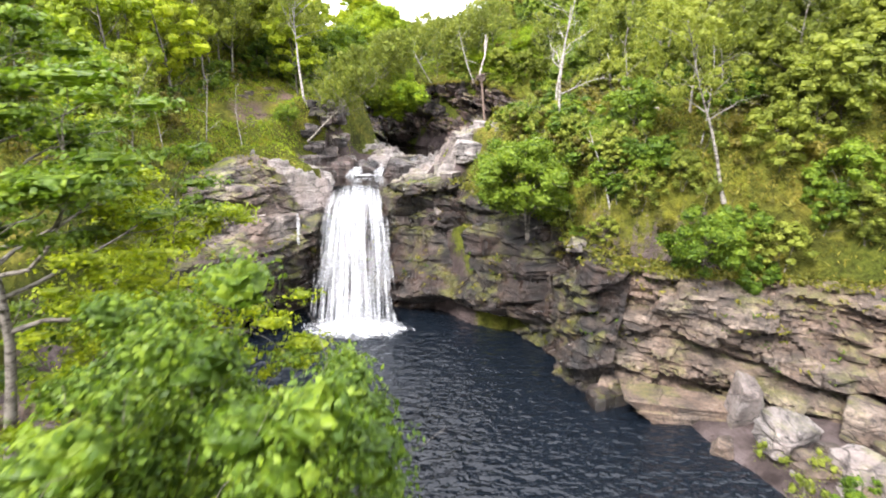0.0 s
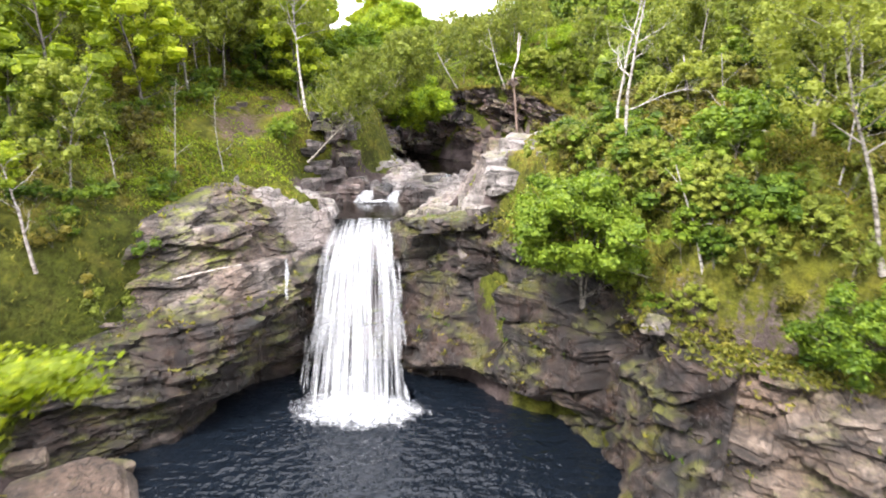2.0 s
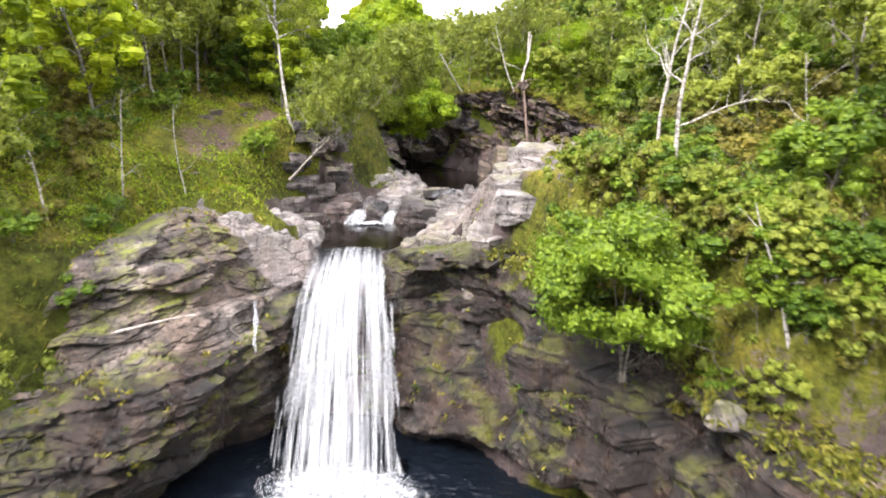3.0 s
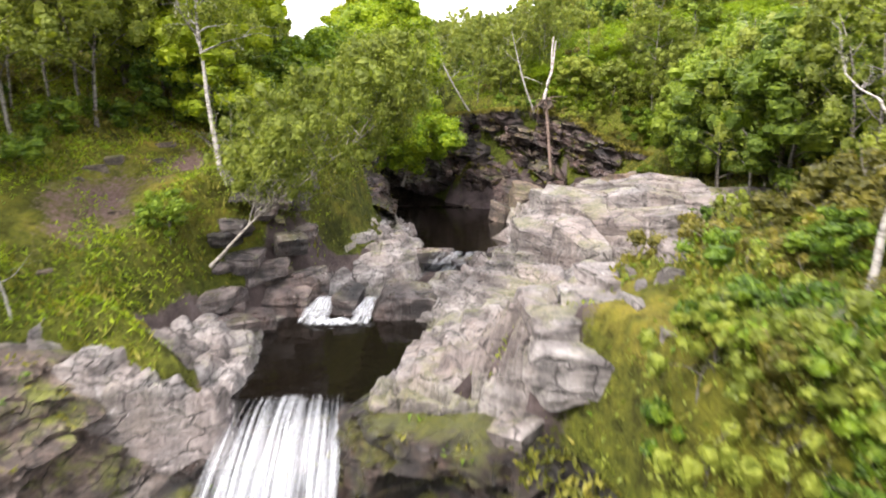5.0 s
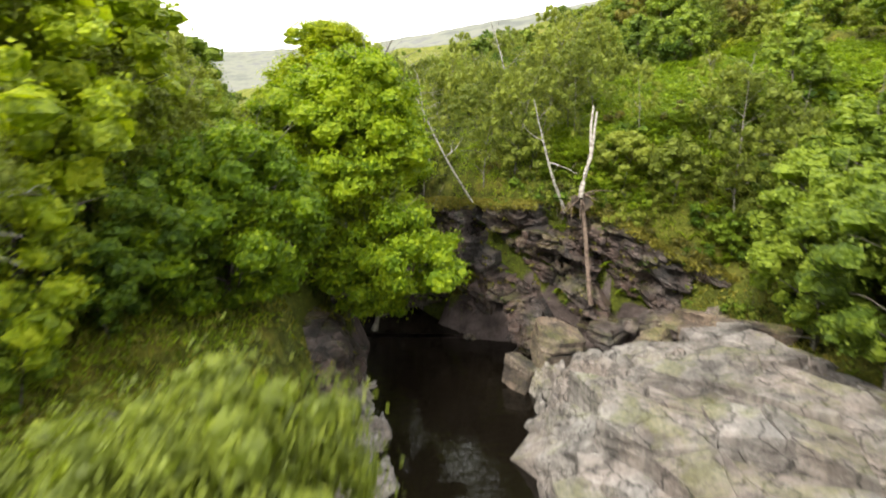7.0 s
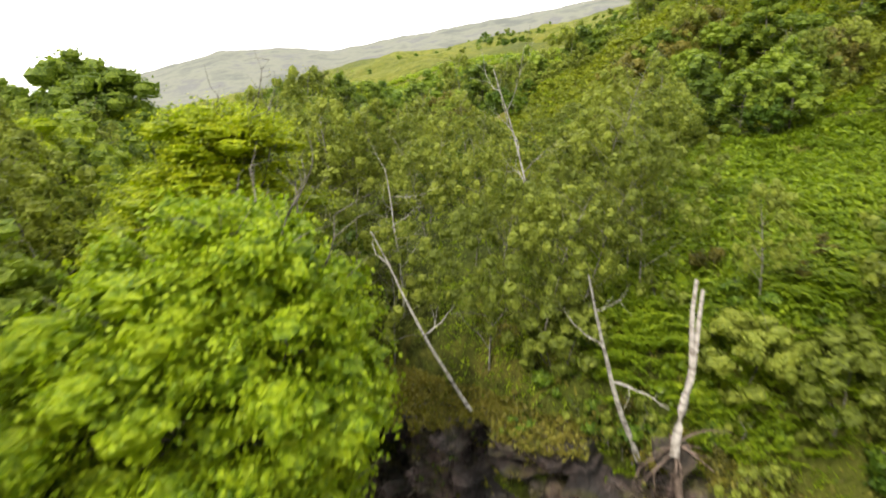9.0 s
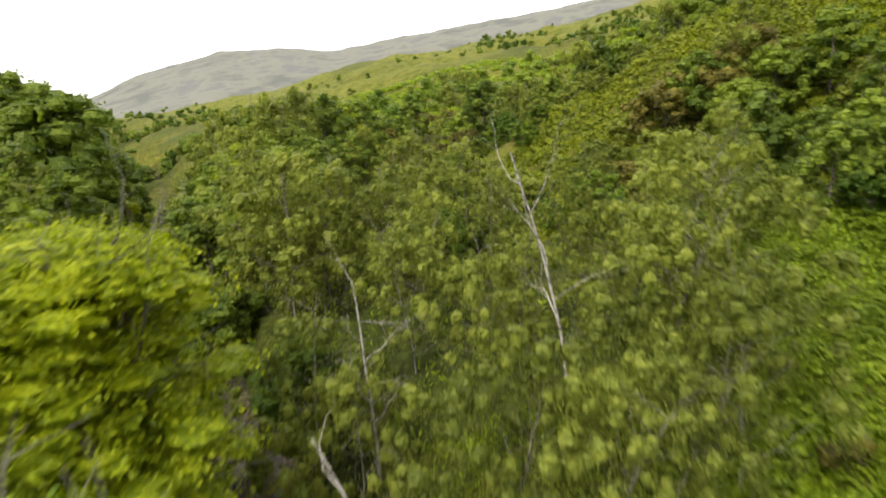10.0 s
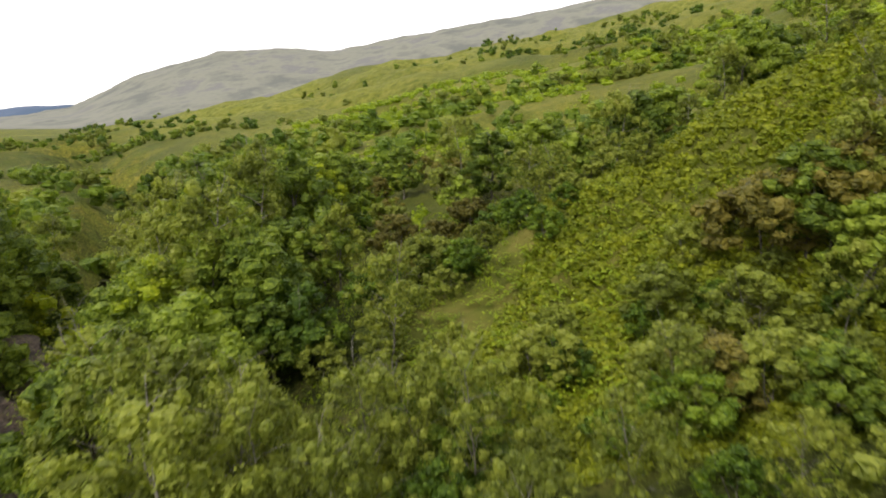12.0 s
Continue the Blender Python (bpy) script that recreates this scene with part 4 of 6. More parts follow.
fall("waterfall", (-8.4, 45.15, 8.24), (-4.5, 45.35, 8.26), (-8.9, 36.9, -0.05), (-2.7, 37.4, -0.05), 2, 4, FOAM_FALL, "white waterfall plunging over the rock lip into the pool", 0.8)
fall("cascade", (-7.95, 54.5, 8.95), (-7.35, 54.5, 8.95), (-9.0, 52.7, 8.2), (-6.8, 52.6, 8.2), 5, 3, FOAM_FALL, "small white cascade between dark boulders", 0.2)
fall("cascade", (-5.75, 54.6, 8.9), (-5.2, 54.6, 8.9), (-6.5, 52.8, 8.2), (-5.15, 52.8, 8.2), 6, 3, FOAM_FALL, "narrow white cascade between dark boulders", 0.2)
fall("rapid", (-3.6, 62.4, 9.46), (0.6, 62.6, 9.46), (-4.6, 58.6, 8.85), (-0.4, 58.2, 8.8), 8, 2, FOAM_FALL, "white rapid sliding over a rock step", 0.1)


fall("trickle", (-9.98, 40.1, 7.0), (-9.84, 40.15, 7.0), (-9.68, 38.75, 4.9), (-9.5, 38.8, 4.9), 12, 1, FOAM_FALL, "thin white trickle running down the dark rock", 0.05)


def foam_patch(name, cx, cy, z, rx, ry, seed, label, lift=0.5):
    r, a = np.meshgrid(np.linspace(0, 1, 40), np.linspace(0, 2 * np.pi, 110), indexing="ij")
    rr = r * (1 + 0.35 * fbm(np.cos(a) * 2.2, np.sin(a) * 2.2, seed, 4))
    X, Y = cx + rx * rr * np.cos(a), cy + ry * rr * np.sin(a)
    Z = z + 0.03 + (lift * 1.6 * np.abs(fbm(X * 2.4, Y * 2.4, seed, 4)) + 0.04) * (1 - smooth(0.2, 0.95, r))
    me = quad_mesh(name, np.stack([X, Y, Z], -1).reshape(-1, 3), grid_quads(40, 110), FOAM_FLAT, True)
    float_attribute(me, "across", X)
    float_attribute(me, "along", Y)
    float_attribute(me, "cover", 0.72 - 0.80 * smooth(0.25, 1.0, r))
    return tagged(new(name, me), label, "foam")


foam_patch("foam", -5.2, 35.9, 0.0, 4.9, 3.2, 3, "white churned foam where the fall strikes the pool", 0.35)
foam_patch("foam", -7.0, 52.3, 8.2, 2.1, 0.75, 5, "white foam below the small cascades", 0.25)


def spray(name, cx, cy, rx, ry, top, n, seed, label):
    """Flung drops and froth about the foot of the fall."""
    rng = np.random.default_rng(seed)
    a, q = rng.uniform(0, 6.28, n), np.sqrt(rng.uniform(0, 1, n))
    c = np.stack([cx + rx * q * np.cos(a), cy + ry * q * np.sin(a), top * rng.exponential(0.35, n) * (1.15 - q)], 1)
    ax = rng.normal(size=(n, 3))
    ax /= np.linalg.norm(ax, axis=1, keepdims=True)
    V, Q = leaf_quads(rng, c, ax, rng.uniform(0.012, 0.045, n), 0.8)
    m, nn, ll, b = material("spray", 0.6)
    b.inputs["Base Color"].default_value = (0.85, 0.87, 0.89, 1)
    tagged(new(name, quad_mesh(name, V, Q, m, False)), label, "spray", kind="stuff")


spray("spray", -5.7, 36.4, 3.4, 1.6, 1.0, 3200, 9, "white spray at the foot of the waterfall")


# ---- trees ----
def tubes(paths, sides=6):
    """Tapered limbs as quads: a list of (points, radii)."""
    V, Q, off = [], [], 0
    a = np.linspace(0, 2 * np.pi, sides, endpoint=False)
    for pts, rad in paths:
        pts, rad = np.asarray(pts, float), np.asarray(rad, float)
        t = np.gradient(pts, axis=0)
        t /= np.linalg.norm(t, axis=1, keepdims=True) + 1e-9
        ref = np.where(np.abs(t[:, 2:3]) > 0.9, np.array([[1.0, 0, 0]]), np.array([[0, 0, 1.0]]))
        e1 = np.cross(t, ref)
        e1 /= np.linalg.norm(e1, axis=1, keepdims=True) + 1e-9
        e2 = np.cross(t, e1)
        ring = pts[:, None] + rad[:, None, None] * (np.cos(a)[None, :, None] * e1[:, None] + np.sin(a)[None, :, None] * e2[:, None])
        V.append(ring.reshape(-1, 3))
        m = len(pts)
        i = np.arange(m - 1)[:, None] * sides
        j = np.arange(sides)[None, :]
        jn = (j + 1) % sides
        Q.append(np.stack([i + j, i + jn, i + sides + jn, i + sides + j], -1).reshape(-1, 4) + off)
        off += m * sides
    return np.concatenate(V), np.concatenate(Q)


def limb(rng, start, way, length, r0, bend=0.25, up=0.0, n=6, tip=0.25):
    pts, p, d = [start], np.array(start, float), np.array(way, float)
    d /= np.linalg.norm(d)
    for _ in range(n - 1):
        d = d + rng.normal(0, bend, 3) + np.array([0, 0, up])
        d /= np.linalg.norm(d)
        p = p + d * length / (n - 1)
        pts.append(p.copy())
    return np.array(pts), r0 * np.linspace(1, tip, n)


def sphere_quads(n):
    """A round cage of quads with n points along each edge of its cube."""
    g = np.tan(np.linspace(-1, 1, n) * 0.785)
    A, B = np.meshgrid(g, g, indexing="ij")
    V, Q, off = [], [], 0
    for ax in range(3):
        for sg in (-1, 1):
            p = np.zeros((n, n, 3))
            p[..., ax], p[..., (ax + 1) % 3], p[..., (ax + 2) % 3] = sg, A, B
            V.append(p.reshape(-1, 3))
            Q.append(grid_quads(n, n, sg < 0) + off)
            off += n * n
    V, same = np.unique(np.round(np.concatenate(V), 5), axis=0, return_inverse=True)
    return V / np.linalg.norm(V, axis=1, keepdims=True), same.reshape(-1)[np.concatenate(Q)]


SHAPES = {"spray": ((1.2, 1.2, 0.45), 0.45, -0.55, 0.5, 0.55, -0.5), "round": ((1, 1, 0.75), 0.25, 0.0, 0.7, 0.74, 0.35), "layer": ((1.15, 1.15, 0.34), 0.15, 0.12, 0.6, 0.6, 0.3), "droop": ((0.85, 0.85, 0.95), 0.0, 0.85, 0.5, 0.50, 1.1)}


def foliage(rng, centres, radii, per, leaf_size, habit="round", core=3):
    """Clumps of leaves: a close inner mass, and leaves lapping over one another round it."""
    squash, rise, hang, slim, inner, fall_ = SHAPES[habit]
    k = len(centres)
    R = radii[:, None] * np.array(squash)[None]
    V, Q, off = [], [], 0
    if core:
        T, quads = sphere_quads(core)
        m = len(T)
        jag = rng.uniform(0.55, 1.2, (k, m, 1)) * inner
        V.append((centres[:, None] + T[None] * R[:, None] * jag).reshape(-1, 3))
        Q.append((quads[None] + m * np.arange(k)[:, None, None]).reshape(-1, 4))
        off = k * m
    c, r = np.repeat(centres, per, 0), np.repeat(R, per, 0)
    n = len(c)
    d = rng.normal(size=(n, 3)) + np.array([0, 0, rise * 2])
    d /= np.linalg.norm(d, axis=1, keepdims=True)
    p = c + d * r * rng.uniform(0.66, 1.18, (n, 1))
    p[:, 2] -= hang * r[:, 2] * rng.uniform(0, 1, n) ** 2 * 0.9
    nrm = d / r
    nrm /= np.linalg.norm(nrm, axis=1, keepdims=True)
    nrm += rng.normal(0, 0.6, (n, 3)) + np.array([0, 0, 0.25])
    ax = rng.normal(size=(n, 3)) + 0.5 * d - np.array([0, 0, fall_])
    side = np.cross(nrm, ax)
    side /= np.linalg.norm(side, axis=1, keepdims=True) + 1e-9
    ax = np.cross(side, nrm)
    ax /= np.linalg.norm(ax, axis=1, keepdims=True) + 1e-9
    size = leaf_size * rng.uniform(0.6, 1.35, (n, 1))
    a, b = ax * size * 0.5, side * size * slim * 0.5
    V.append(np.stack([p - a, p + b - a * 0.1, p + a, p - b - a * 0.1], 1).reshape(-1, 3))
    Q.append(np.arange(4 * n).reshape(-1, 4) + off)
    return np.concatenate(V), np.concatenate(Q)


def build_tree(name, seed, h, spread, trunk_r, bark, leaf, leaves, leaf_size, habit="round", crown_from=0.3, limbs=14, lean=(0, 0), stems=1, label="", category="tree", group="", subs=5, sides=6, tuft=45, clump=0.45, core=3, dome=0.75):
    rng = np.random.default_rng(seed)
    base = new(name)
    woods, tips = [], []
    for st in range(stems):
        a0 = rng.uniform(0, 6.28)
        off = np.array([np.cos(a0), np.sin(a0), 0]) * (0.0 if stems == 1 else 0.25 * spread * 0.3)
        hh = h * (1 if st == 0 else rng.uniform(0.7, 0.95))
        way = np.array([lean[0] + off[0] * 0.8, lean[1] + off[1] * 0.8, 1.0])
        tp, tr = limb(rng, off + np.array([0, 0, -0.4]), way, hh * 0.97 + 0.4, trunk_r / stems ** 0.4, 0.06, 0.03, 12, 0.12)
        tr[0] *= 1.5
        woods.append((tp, tr))
        per = max(3, limbs // stems)
        for i in range(per):
            f = crown_from + (0.97 - crown_from) * (i + rng.uniform(0, 0.9)) / per
            k = f * 11
            i0 = min(int(k), 10)
            p0 = tp[i0] + (tp[i0 + 1] - tp[i0]) * (k - i0)
            q = (f - crown_from) / (1 - crown_from)
            if habit == "round":
                reach, rise, upb = spread * (0.45 + 0.75 * np.sin(3.14 * min(1, 0.12 + q * 0.8))) * 0.82, 0.25 + 0.8 * q, 0.05
            elif habit == "layer":
                reach, rise, upb = spread * (1.1 - 0.72 * q ** 1.3), 0.10 + 0.75 * q, 0.01
            else:
                reach, rise, upb = spread * (1.0 - 0.5 * q ** 2), 0.65 + 0.6 * q, 0.0
            reach *= 0.7 if dome > 0.8 else 1.0
            a = i * 2.4 + rng.uniform(-0.4, 0.4) + st
            lp, lr = limb(rng, p0, (np.cos(a), np.sin(a), rise), reach * rng.uniform(0.75, 1.15), max(0.012, trunk_r * 0.42 * (1 - 0.6 * q)), 0.16, upb, 7, 0.2)
            woods.append((lp, lr))
            for j in range(subs):
                s0 = lp[min(6, 2 + j)]
                d = lp[-1] - lp[2]
                d = d / (np.linalg.norm(d) + 1e-9) + rng.normal(0, 0.65, 3) * np.array([1, 1, 0.55])
                sp, sr = limb(rng, s0, d, reach * rng.uniform(0.28, 0.5), 0.35 * lr[2], 0.25, 0.0 if habit != "droop" else -0.12, 4, 0.3)
                woods.append((sp, sr))
                tips += [sp[-1], sp[2]]
            tips.append(lp[-1])
    V, Q = tubes(woods, sides)
    part("trunk", quad_mesh("trunk", V, Q, bark, True), base)
    tips = np.array(tips)
    k = max(5, leaves // tuft)
    pick = np.concatenate([rng.permutation(len(tips)) for _ in range(1 + k // len(tips))])[:k]
    c = tips[pick] + rng.normal(size=(k, 3)) * spread * 0.06
    size = clump * rng.uniform(0.62, 1.3, k)
    m = int(k * dome)
    if m:
        # most clumps fill the crown's uneven dome, the rest hang at the ends of the limbs
        d = rng.normal(size=(m, 3)) + np.array([0, 0, 0.35])
        d /= np.linalg.norm(d, axis=1, keepdims=True)
        lump = 0.90 + 0.22 * fbm(d[:, 0] * 1.4 + seed, d[:, 1] * 1.4, d[:, 2] * 1.4, 2)
        reach = (rng.uniform(0.25, 1.0, m) ** 0.4 * lump)[:, None]
        half = h * (1 - crown_from) * 0.5
        taper = 1 - (0.5 if habit in ("droop", "spray") else 0.2) * np.clip(d[:, 2:3], 0, 1) ** 1.5
        body = d * reach * np.array([spread, spread, half - 0.4 * clump]) * np.concatenate([taper, taper, np.ones((m, 1))], 1)
        mid = h * crown_from + half
        c[:m] = body + np.array([0, 0, mid]) + (mid + body[:, 2:3]) * np.array([lean[0], lean[1], 0])
        over = (c[m:] - np.array([0, 0, mid]) - c[m:, 2:3] * np.array([lean[0], lean[1], 0])) / np.array([spread, spread, half])
        c[m:] -= over * np.array([spread, spread, half]) * np.clip(1 - 0.9 / (np.linalg.norm(over, axis=1, keepdims=True) + 1e-6), 0, 1)
    V, Q = foliage(rng, c, size, tuft, leaf_size, habit, core)
    part("crown", quad_mesh("crown", V, Q, leaf, False), base)
    return tagged(base, label, category, group)


def stand(ob, x, y, z=None, turn=0.0, scale=1.0, sink=0.1):
    z = float(land(x, y)) - sink if z is None else z
    ob.matrix_world = pose(x, y, z, 0, 0, turn) @ Matrix.Diagonal((scale, scale, scale, 1))
    return ob


# the trees that stand out
stand(build_tree("sycamore_tree", 11, 13.2, 5.6, 0.28, BARK_GREY, LEAF_SYCAMORE, 50000, 0.18, "round", 0.1, 44, tuft=150, clump=0.95, dome=0.85, core=4, label="broad bright green sycamore tree overhanging the gorge"), -8.5, 76.0, 13.6)
stand(build_tree("sycamore_tree", 31, 9.4, 4.9, 0.16, BARK_GREY, LEAF_SYCAMORE, 25000, 0.17, "round", 0.1, 24, tuft=120, clump=0.8, dome=0.85, core=4, label="spreading low sycamore on the bank of the gorge"), -11.6, 66.8, 13.4)
stand(build_tree("sycamore_tree", 33, 6.0, 4.0, 0.14, BARK_GREY, LEAF_SYCAMORE, 15000, 0.17, "round", 0.1, 24, (0.35, -0.15), tuft=130, clump=0.8, dome=0.7, core=4, label="young sycamore leaning out over the dark pool"), -6.6, 74.0, 12.4)
stand(build_tree("beech_tree", 12, 14.9, 4.9, 0.24, BARK_GREY, LEAF_BEECH, 50000, 0.15, "spray", 0.08, 48, (0.10, 0.0), tuft=110, clump=0.95, dome=0.62, core=4, label="yellowing beech tree with tiered spreading branches"), -12.6, 83.6, 14.6)
stand(build_tree("birch_tree", 13, 11.5, 3.4, 0.13, BARK_BIRCH, LEAF_BIRCH, 12000, 0.12, "droop", 0.5, 18, (-0.05, 0), tuft=110, clump=0.5, dome=0.4, label="tall white-barked birch on the bank above the burn"), -12.1, 54.2, None)
stand(build_tree("birch_tree", 14, 9.2, 3.8, 0.08, BARK_SHADED, LEAF_BIRCH, 30000, 0.11, "droop", 0.22, 26, (0.92, -0.02), tuft=120, clump=0.62, dome=0.72, label="leaning birch with drooping grey-green leaves over the rocks"), -11.2, 50.2, 11.7)
stand(build_tree("hazel_tree", 15, 5.4, 3.0, 0.09, BARK_GREY, LEAF_HAZEL, 14000, 0.15, "round", 0.05, 20, (-0.15, -0.2), 3, tuft=100, clump=0.6, label="bright green hazel bush overhanging the alcove"), 4.8, 33.2, 6.9)
stand(build_tree("hazel_tree", 16, 3.8, 2.1, 0.06, BARK_GREY, LEAF_HAZEL, 6000, 0.13, "round", 0.05, 14, (0, -0.1), 3, tuft=110, clump=0.42, label="light green hazel bush on the brow of the rock face"), 12.0, 26.6, 5.7)
stand(build_tree("hazel_tree", 17, 5.2, 3.3, 0.08, BARK_GREY, LEAF_HAZEL, 40000, 0.085, "round", 0.35, 34, (0.1, 0.1), 2, tuft=260, clump=0.46, core=4, dome=0, label="bright green hazel close beside the pool"), -3.55, 6.3, None)
stand(build_tree("rowan_tree", 18, 11.0, 2.9, 0.11, BARK_GREY, LEAF_BEECH, 12000, 0.12, "layer", 0.5, 20, (0.15, 0.1), 2, tuft=100, clump=0.5, dome=0, label="yellow-green rowan on the bank of the pool"), -7.5, 12.6, None)
stand(build_tree("rowan_tree", 28, 10.6, 2.7, 0.09, BARK_GREY, LEAF_BEECH, 10000, 0.12, "layer", 0.4, 18, (0.15, 0.1), 2, tuft=100, clump=0.48, dome=0, label="low yellow-green rowan beside the pool"), -9.8, 14.6, None)
stand(build_tree("oak_tree", 29, 8.8, 4.2, 0.14, BARK_GREY, LEAF_HAZEL, 18000, 0.13, "layer", 0.38, 24, (0.1, 0.1), tuft=130, clump=0.6, dome=0, label="leafy oak reaching over the pool's bank"), -9.0, 11.0, None)
stand(build_tree("birch_tree", 19, 9.5, 2.6, 0.09, BARK_SHADED, LEAF_BIRCH, 7000, 0.11, "droop", 0.4, 14, (-0.36, 0.0), tuft=100, clump=0.5, label="slender leaning birch on the steep bank"), 13.4, 28.2, None)


def bare_tree(name, seed, h, r, lean, twigs, label, x, y, z, mat=BARK_DEAD, forks=5, turn=0.0):
    rng = np.random.default_rng(seed)
    base = new(name)
    tp, tr = limb(rng, np.array([0, 0, -0.5]), (lean[0], lean[1], 1), h + 0.5, r, 0.05, 0.01, 12, 0.25)
    part("trunk", quad_mesh("trunk", *tubes([(tp, tr)], 8), mat, True), base)
    for i in range(forks):
        k = int(4 + 7 * (i + 0.5) / forks)
        a = i * 2.5 + rng.uniform(-0.5, 0.5) + turn
        lp, lr = limb(rng, tp[k], (np.cos(a), np.sin(a), rng.uniform(0.3, 1.1)), h * rng.uniform(0.22, 0.42), tr[k] * 0.6, 0.2, 0.02, 8, 0.2)
        bough = part("limb", quad_mesh("limb", *tubes([(lp, lr)], 6), mat, True), base)
        for _ in range(twigs):
            q = rng.integers(2, 8)
            part("twig", quad_mesh("twig", *tubes([limb(rng, lp[q], (lp[-1] - lp[0]) / np.linalg.norm(lp[-1] - lp[0]) + rng.normal(0, 0.6, 3), h * rng.uniform(0.06, 0.16), lr[q] * 0.5, 0.25, 0.0, 5, 0.3)], 4), mat, True), bough)
    base.matrix_world = pose(x, y, z)
    return tagged(base, label, "dead tree")


bare_tree("dead_birch", 3, 8.0, 0.085, (-0.02, 0.03), 9, "bare white birch trunk with pale crooked limbs", 7.2, 39.6, float(land(7.2, 39.6)) - 0.1, BARK_BIRCH, 6)
bare_tree("dead_birch", 4, 7.0, 0.10, (-0.02, -0.02), 9, "thick pale birch trunk with a crooked bare top", 6.8, 35.6, float(land(6.8, 35.6)) - 0.1, BARK_BIRCH, 5)
bare_tree("dead_tree", 5, 4.2, 0.08, (-0.1, 0.0), 6, "small bleached dead tree among heather", -17.7, 31.8, 8.6, BARK_DEAD, 6)
bare_tree("dead_tree", 7, 8.0, 0.12, (0.1, 0.0), 7, "cluster of bare grey branches in the wood", -33, 128, float(land(-33, 128)) + 4.0, BARK_DEAD, 7)
bare_tree("leaning_birch", 8, 6.4, 0.11, (-0.27, -0.02), 3, "thin white birch stem leaning out of the wood", 4.0, 79.6, 18.0, BARK_BIRCH, 3)
bare_tree("leaning_birch", 9, 7.5, 0.09, (-0.55, 0.0), 2, "thin pale birch stem leaning out over the gorge", -1.4, 82.4, 18.0, BARK_BIRCH, 2)
bare_tree("dead_tree", 21, 6.5, 0.09, (-0.35, 0.05), 9, "pale bare tree spreading over the gorge", -14.0, 97.4, float(land(-14.0, 97.4)) - 0.1, BARK_DEAD, 9)
for k, (x, y, h) in enumerate(((1.5, 87.8, 9.6), (-4.8, 89.0, 7.0))):
    bare_tree("bare_birch", 50 + k, h, 0.075, (-0.12 + 0.06 * k, 0.02), 6, "pale forked birch stem standing bare among leafy birches", x, y, float(land(x, y)) - 0.1, BARK_BIRCH, 7)
bare_tree("leaning_birch", 10, 4.0, 0.07, (-0.2, 0.1), 2, "crooked pale birch stem on the bank", 8.8, 30.8, 8.8, BARK_BIRCH, 2)
bare_tree("standing_stump", 11, 2.4, 0.13, (0.03, 0.0), 0, "broken birch stump standing in bracken", 11.2, 41.3, float(land(11.2, 41.3)), BARK_BIRCH, 0)


PEAT = rock_material("dark_peat", ((0.02, 0.014, 0.01), (0.06, 0.042, 0.028), (0.12, 0.085, 0.05), (0.08, 0.05, 0.03)), 0.5)


BARK_RED = bark_material("reddish_dead_wood", (0.20, 0.145, 0.115), (0.075, 0.05, 0.04), 3.0)


def snag():
    """A broken twin-topped trunk on a mat of roots at the gorge's edge."""
    rng = np.random.default_rng(21)
    base = new("snag")
    low, lr = limb(rng, np.array([0.5, -1.6, -6.2]), (-0.12, 0.22, 1), 6.6, 0.14, 0.04, 0, 9, 0.8)
    part("trunk", quad_mesh("trunk", *tubes([(low, lr)], 8), BARK_RED, True), base)
    stem, sr = limb(rng, np.array([-0.15, -0.5, -0.2]), (0.18, 0.4, 1), 2.7, 0.15, 0.04, 0, 7, 0.8)
    part("trunk", quad_mesh("trunk", *tubes([(stem, sr)], 8), BARK_DEAD, True), base)
    for dx, hh, r in ((0.02, 2.9, 0.10), (0.20, 2.6, 0.095)):
        p, rr = limb(rng, stem[-1] - np.array([0, 0, 0.15]), (dx, 0.22, 1), hh, r, 0.05, 0, 7, 0.6)
        part("broken_top", quad_mesh("broken_top", *tubes([(p, rr)], 8), BARK_DEAD, True), base)
    part("root_plate", rock_mesh("root_plate", 77, 12, PEAT), base, "dark peaty root plate").matrix_local = pose(0.1, 0.3, -0.55) @ Matrix.Diagonal((1.3, 1.1, 0.7, 1))
    for i in range(14):
        a = i * 2.4
        w = limb(rng, np.array([0, 0, -0.1]), (np.cos(a), np.sin(a) * 0.7 - 0.5, rng.uniform(-0.9, 0.25)), rng.uniform(0.8, 2.2), 0.06, 0.3, -0.12, 7, 0.2)
        part("root", quad_mesh("root", *tubes([w], 5), BARK_RED, True), base)
    base.matrix_world = pose(4.8, 78.7, 18.7)
    tagged(base, "broken twin-topped dead trunk on tangled roots", "dead tree")


snag()


def log(x, y, z, length, r, turn, pitch, seed, label):
    rng = np.random.default_rng(seed)
    p, rr = limb(rng, np.zeros(3), (1, 0, 0), length, r, 0.06, 0, 10, 0.5)
    ob = new("fallen_log", quad_mesh("fallen_log", *tubes([(p, rr)], 8), BARK_DEAD, True))
    ob.matrix_world = pose(x, y, z, 0, pitch, turn)
    return tagged(ob, label, "log")


log(12.0, 35.0, 13.9, 2.9, 0.12, -38, 34, 3, "bleached log lying on the bracken slope")
log(-14.5, 36.0, 6.6, 3.6, 0.07, 18, -9, 4, "thin grey branch lying on the ledge")

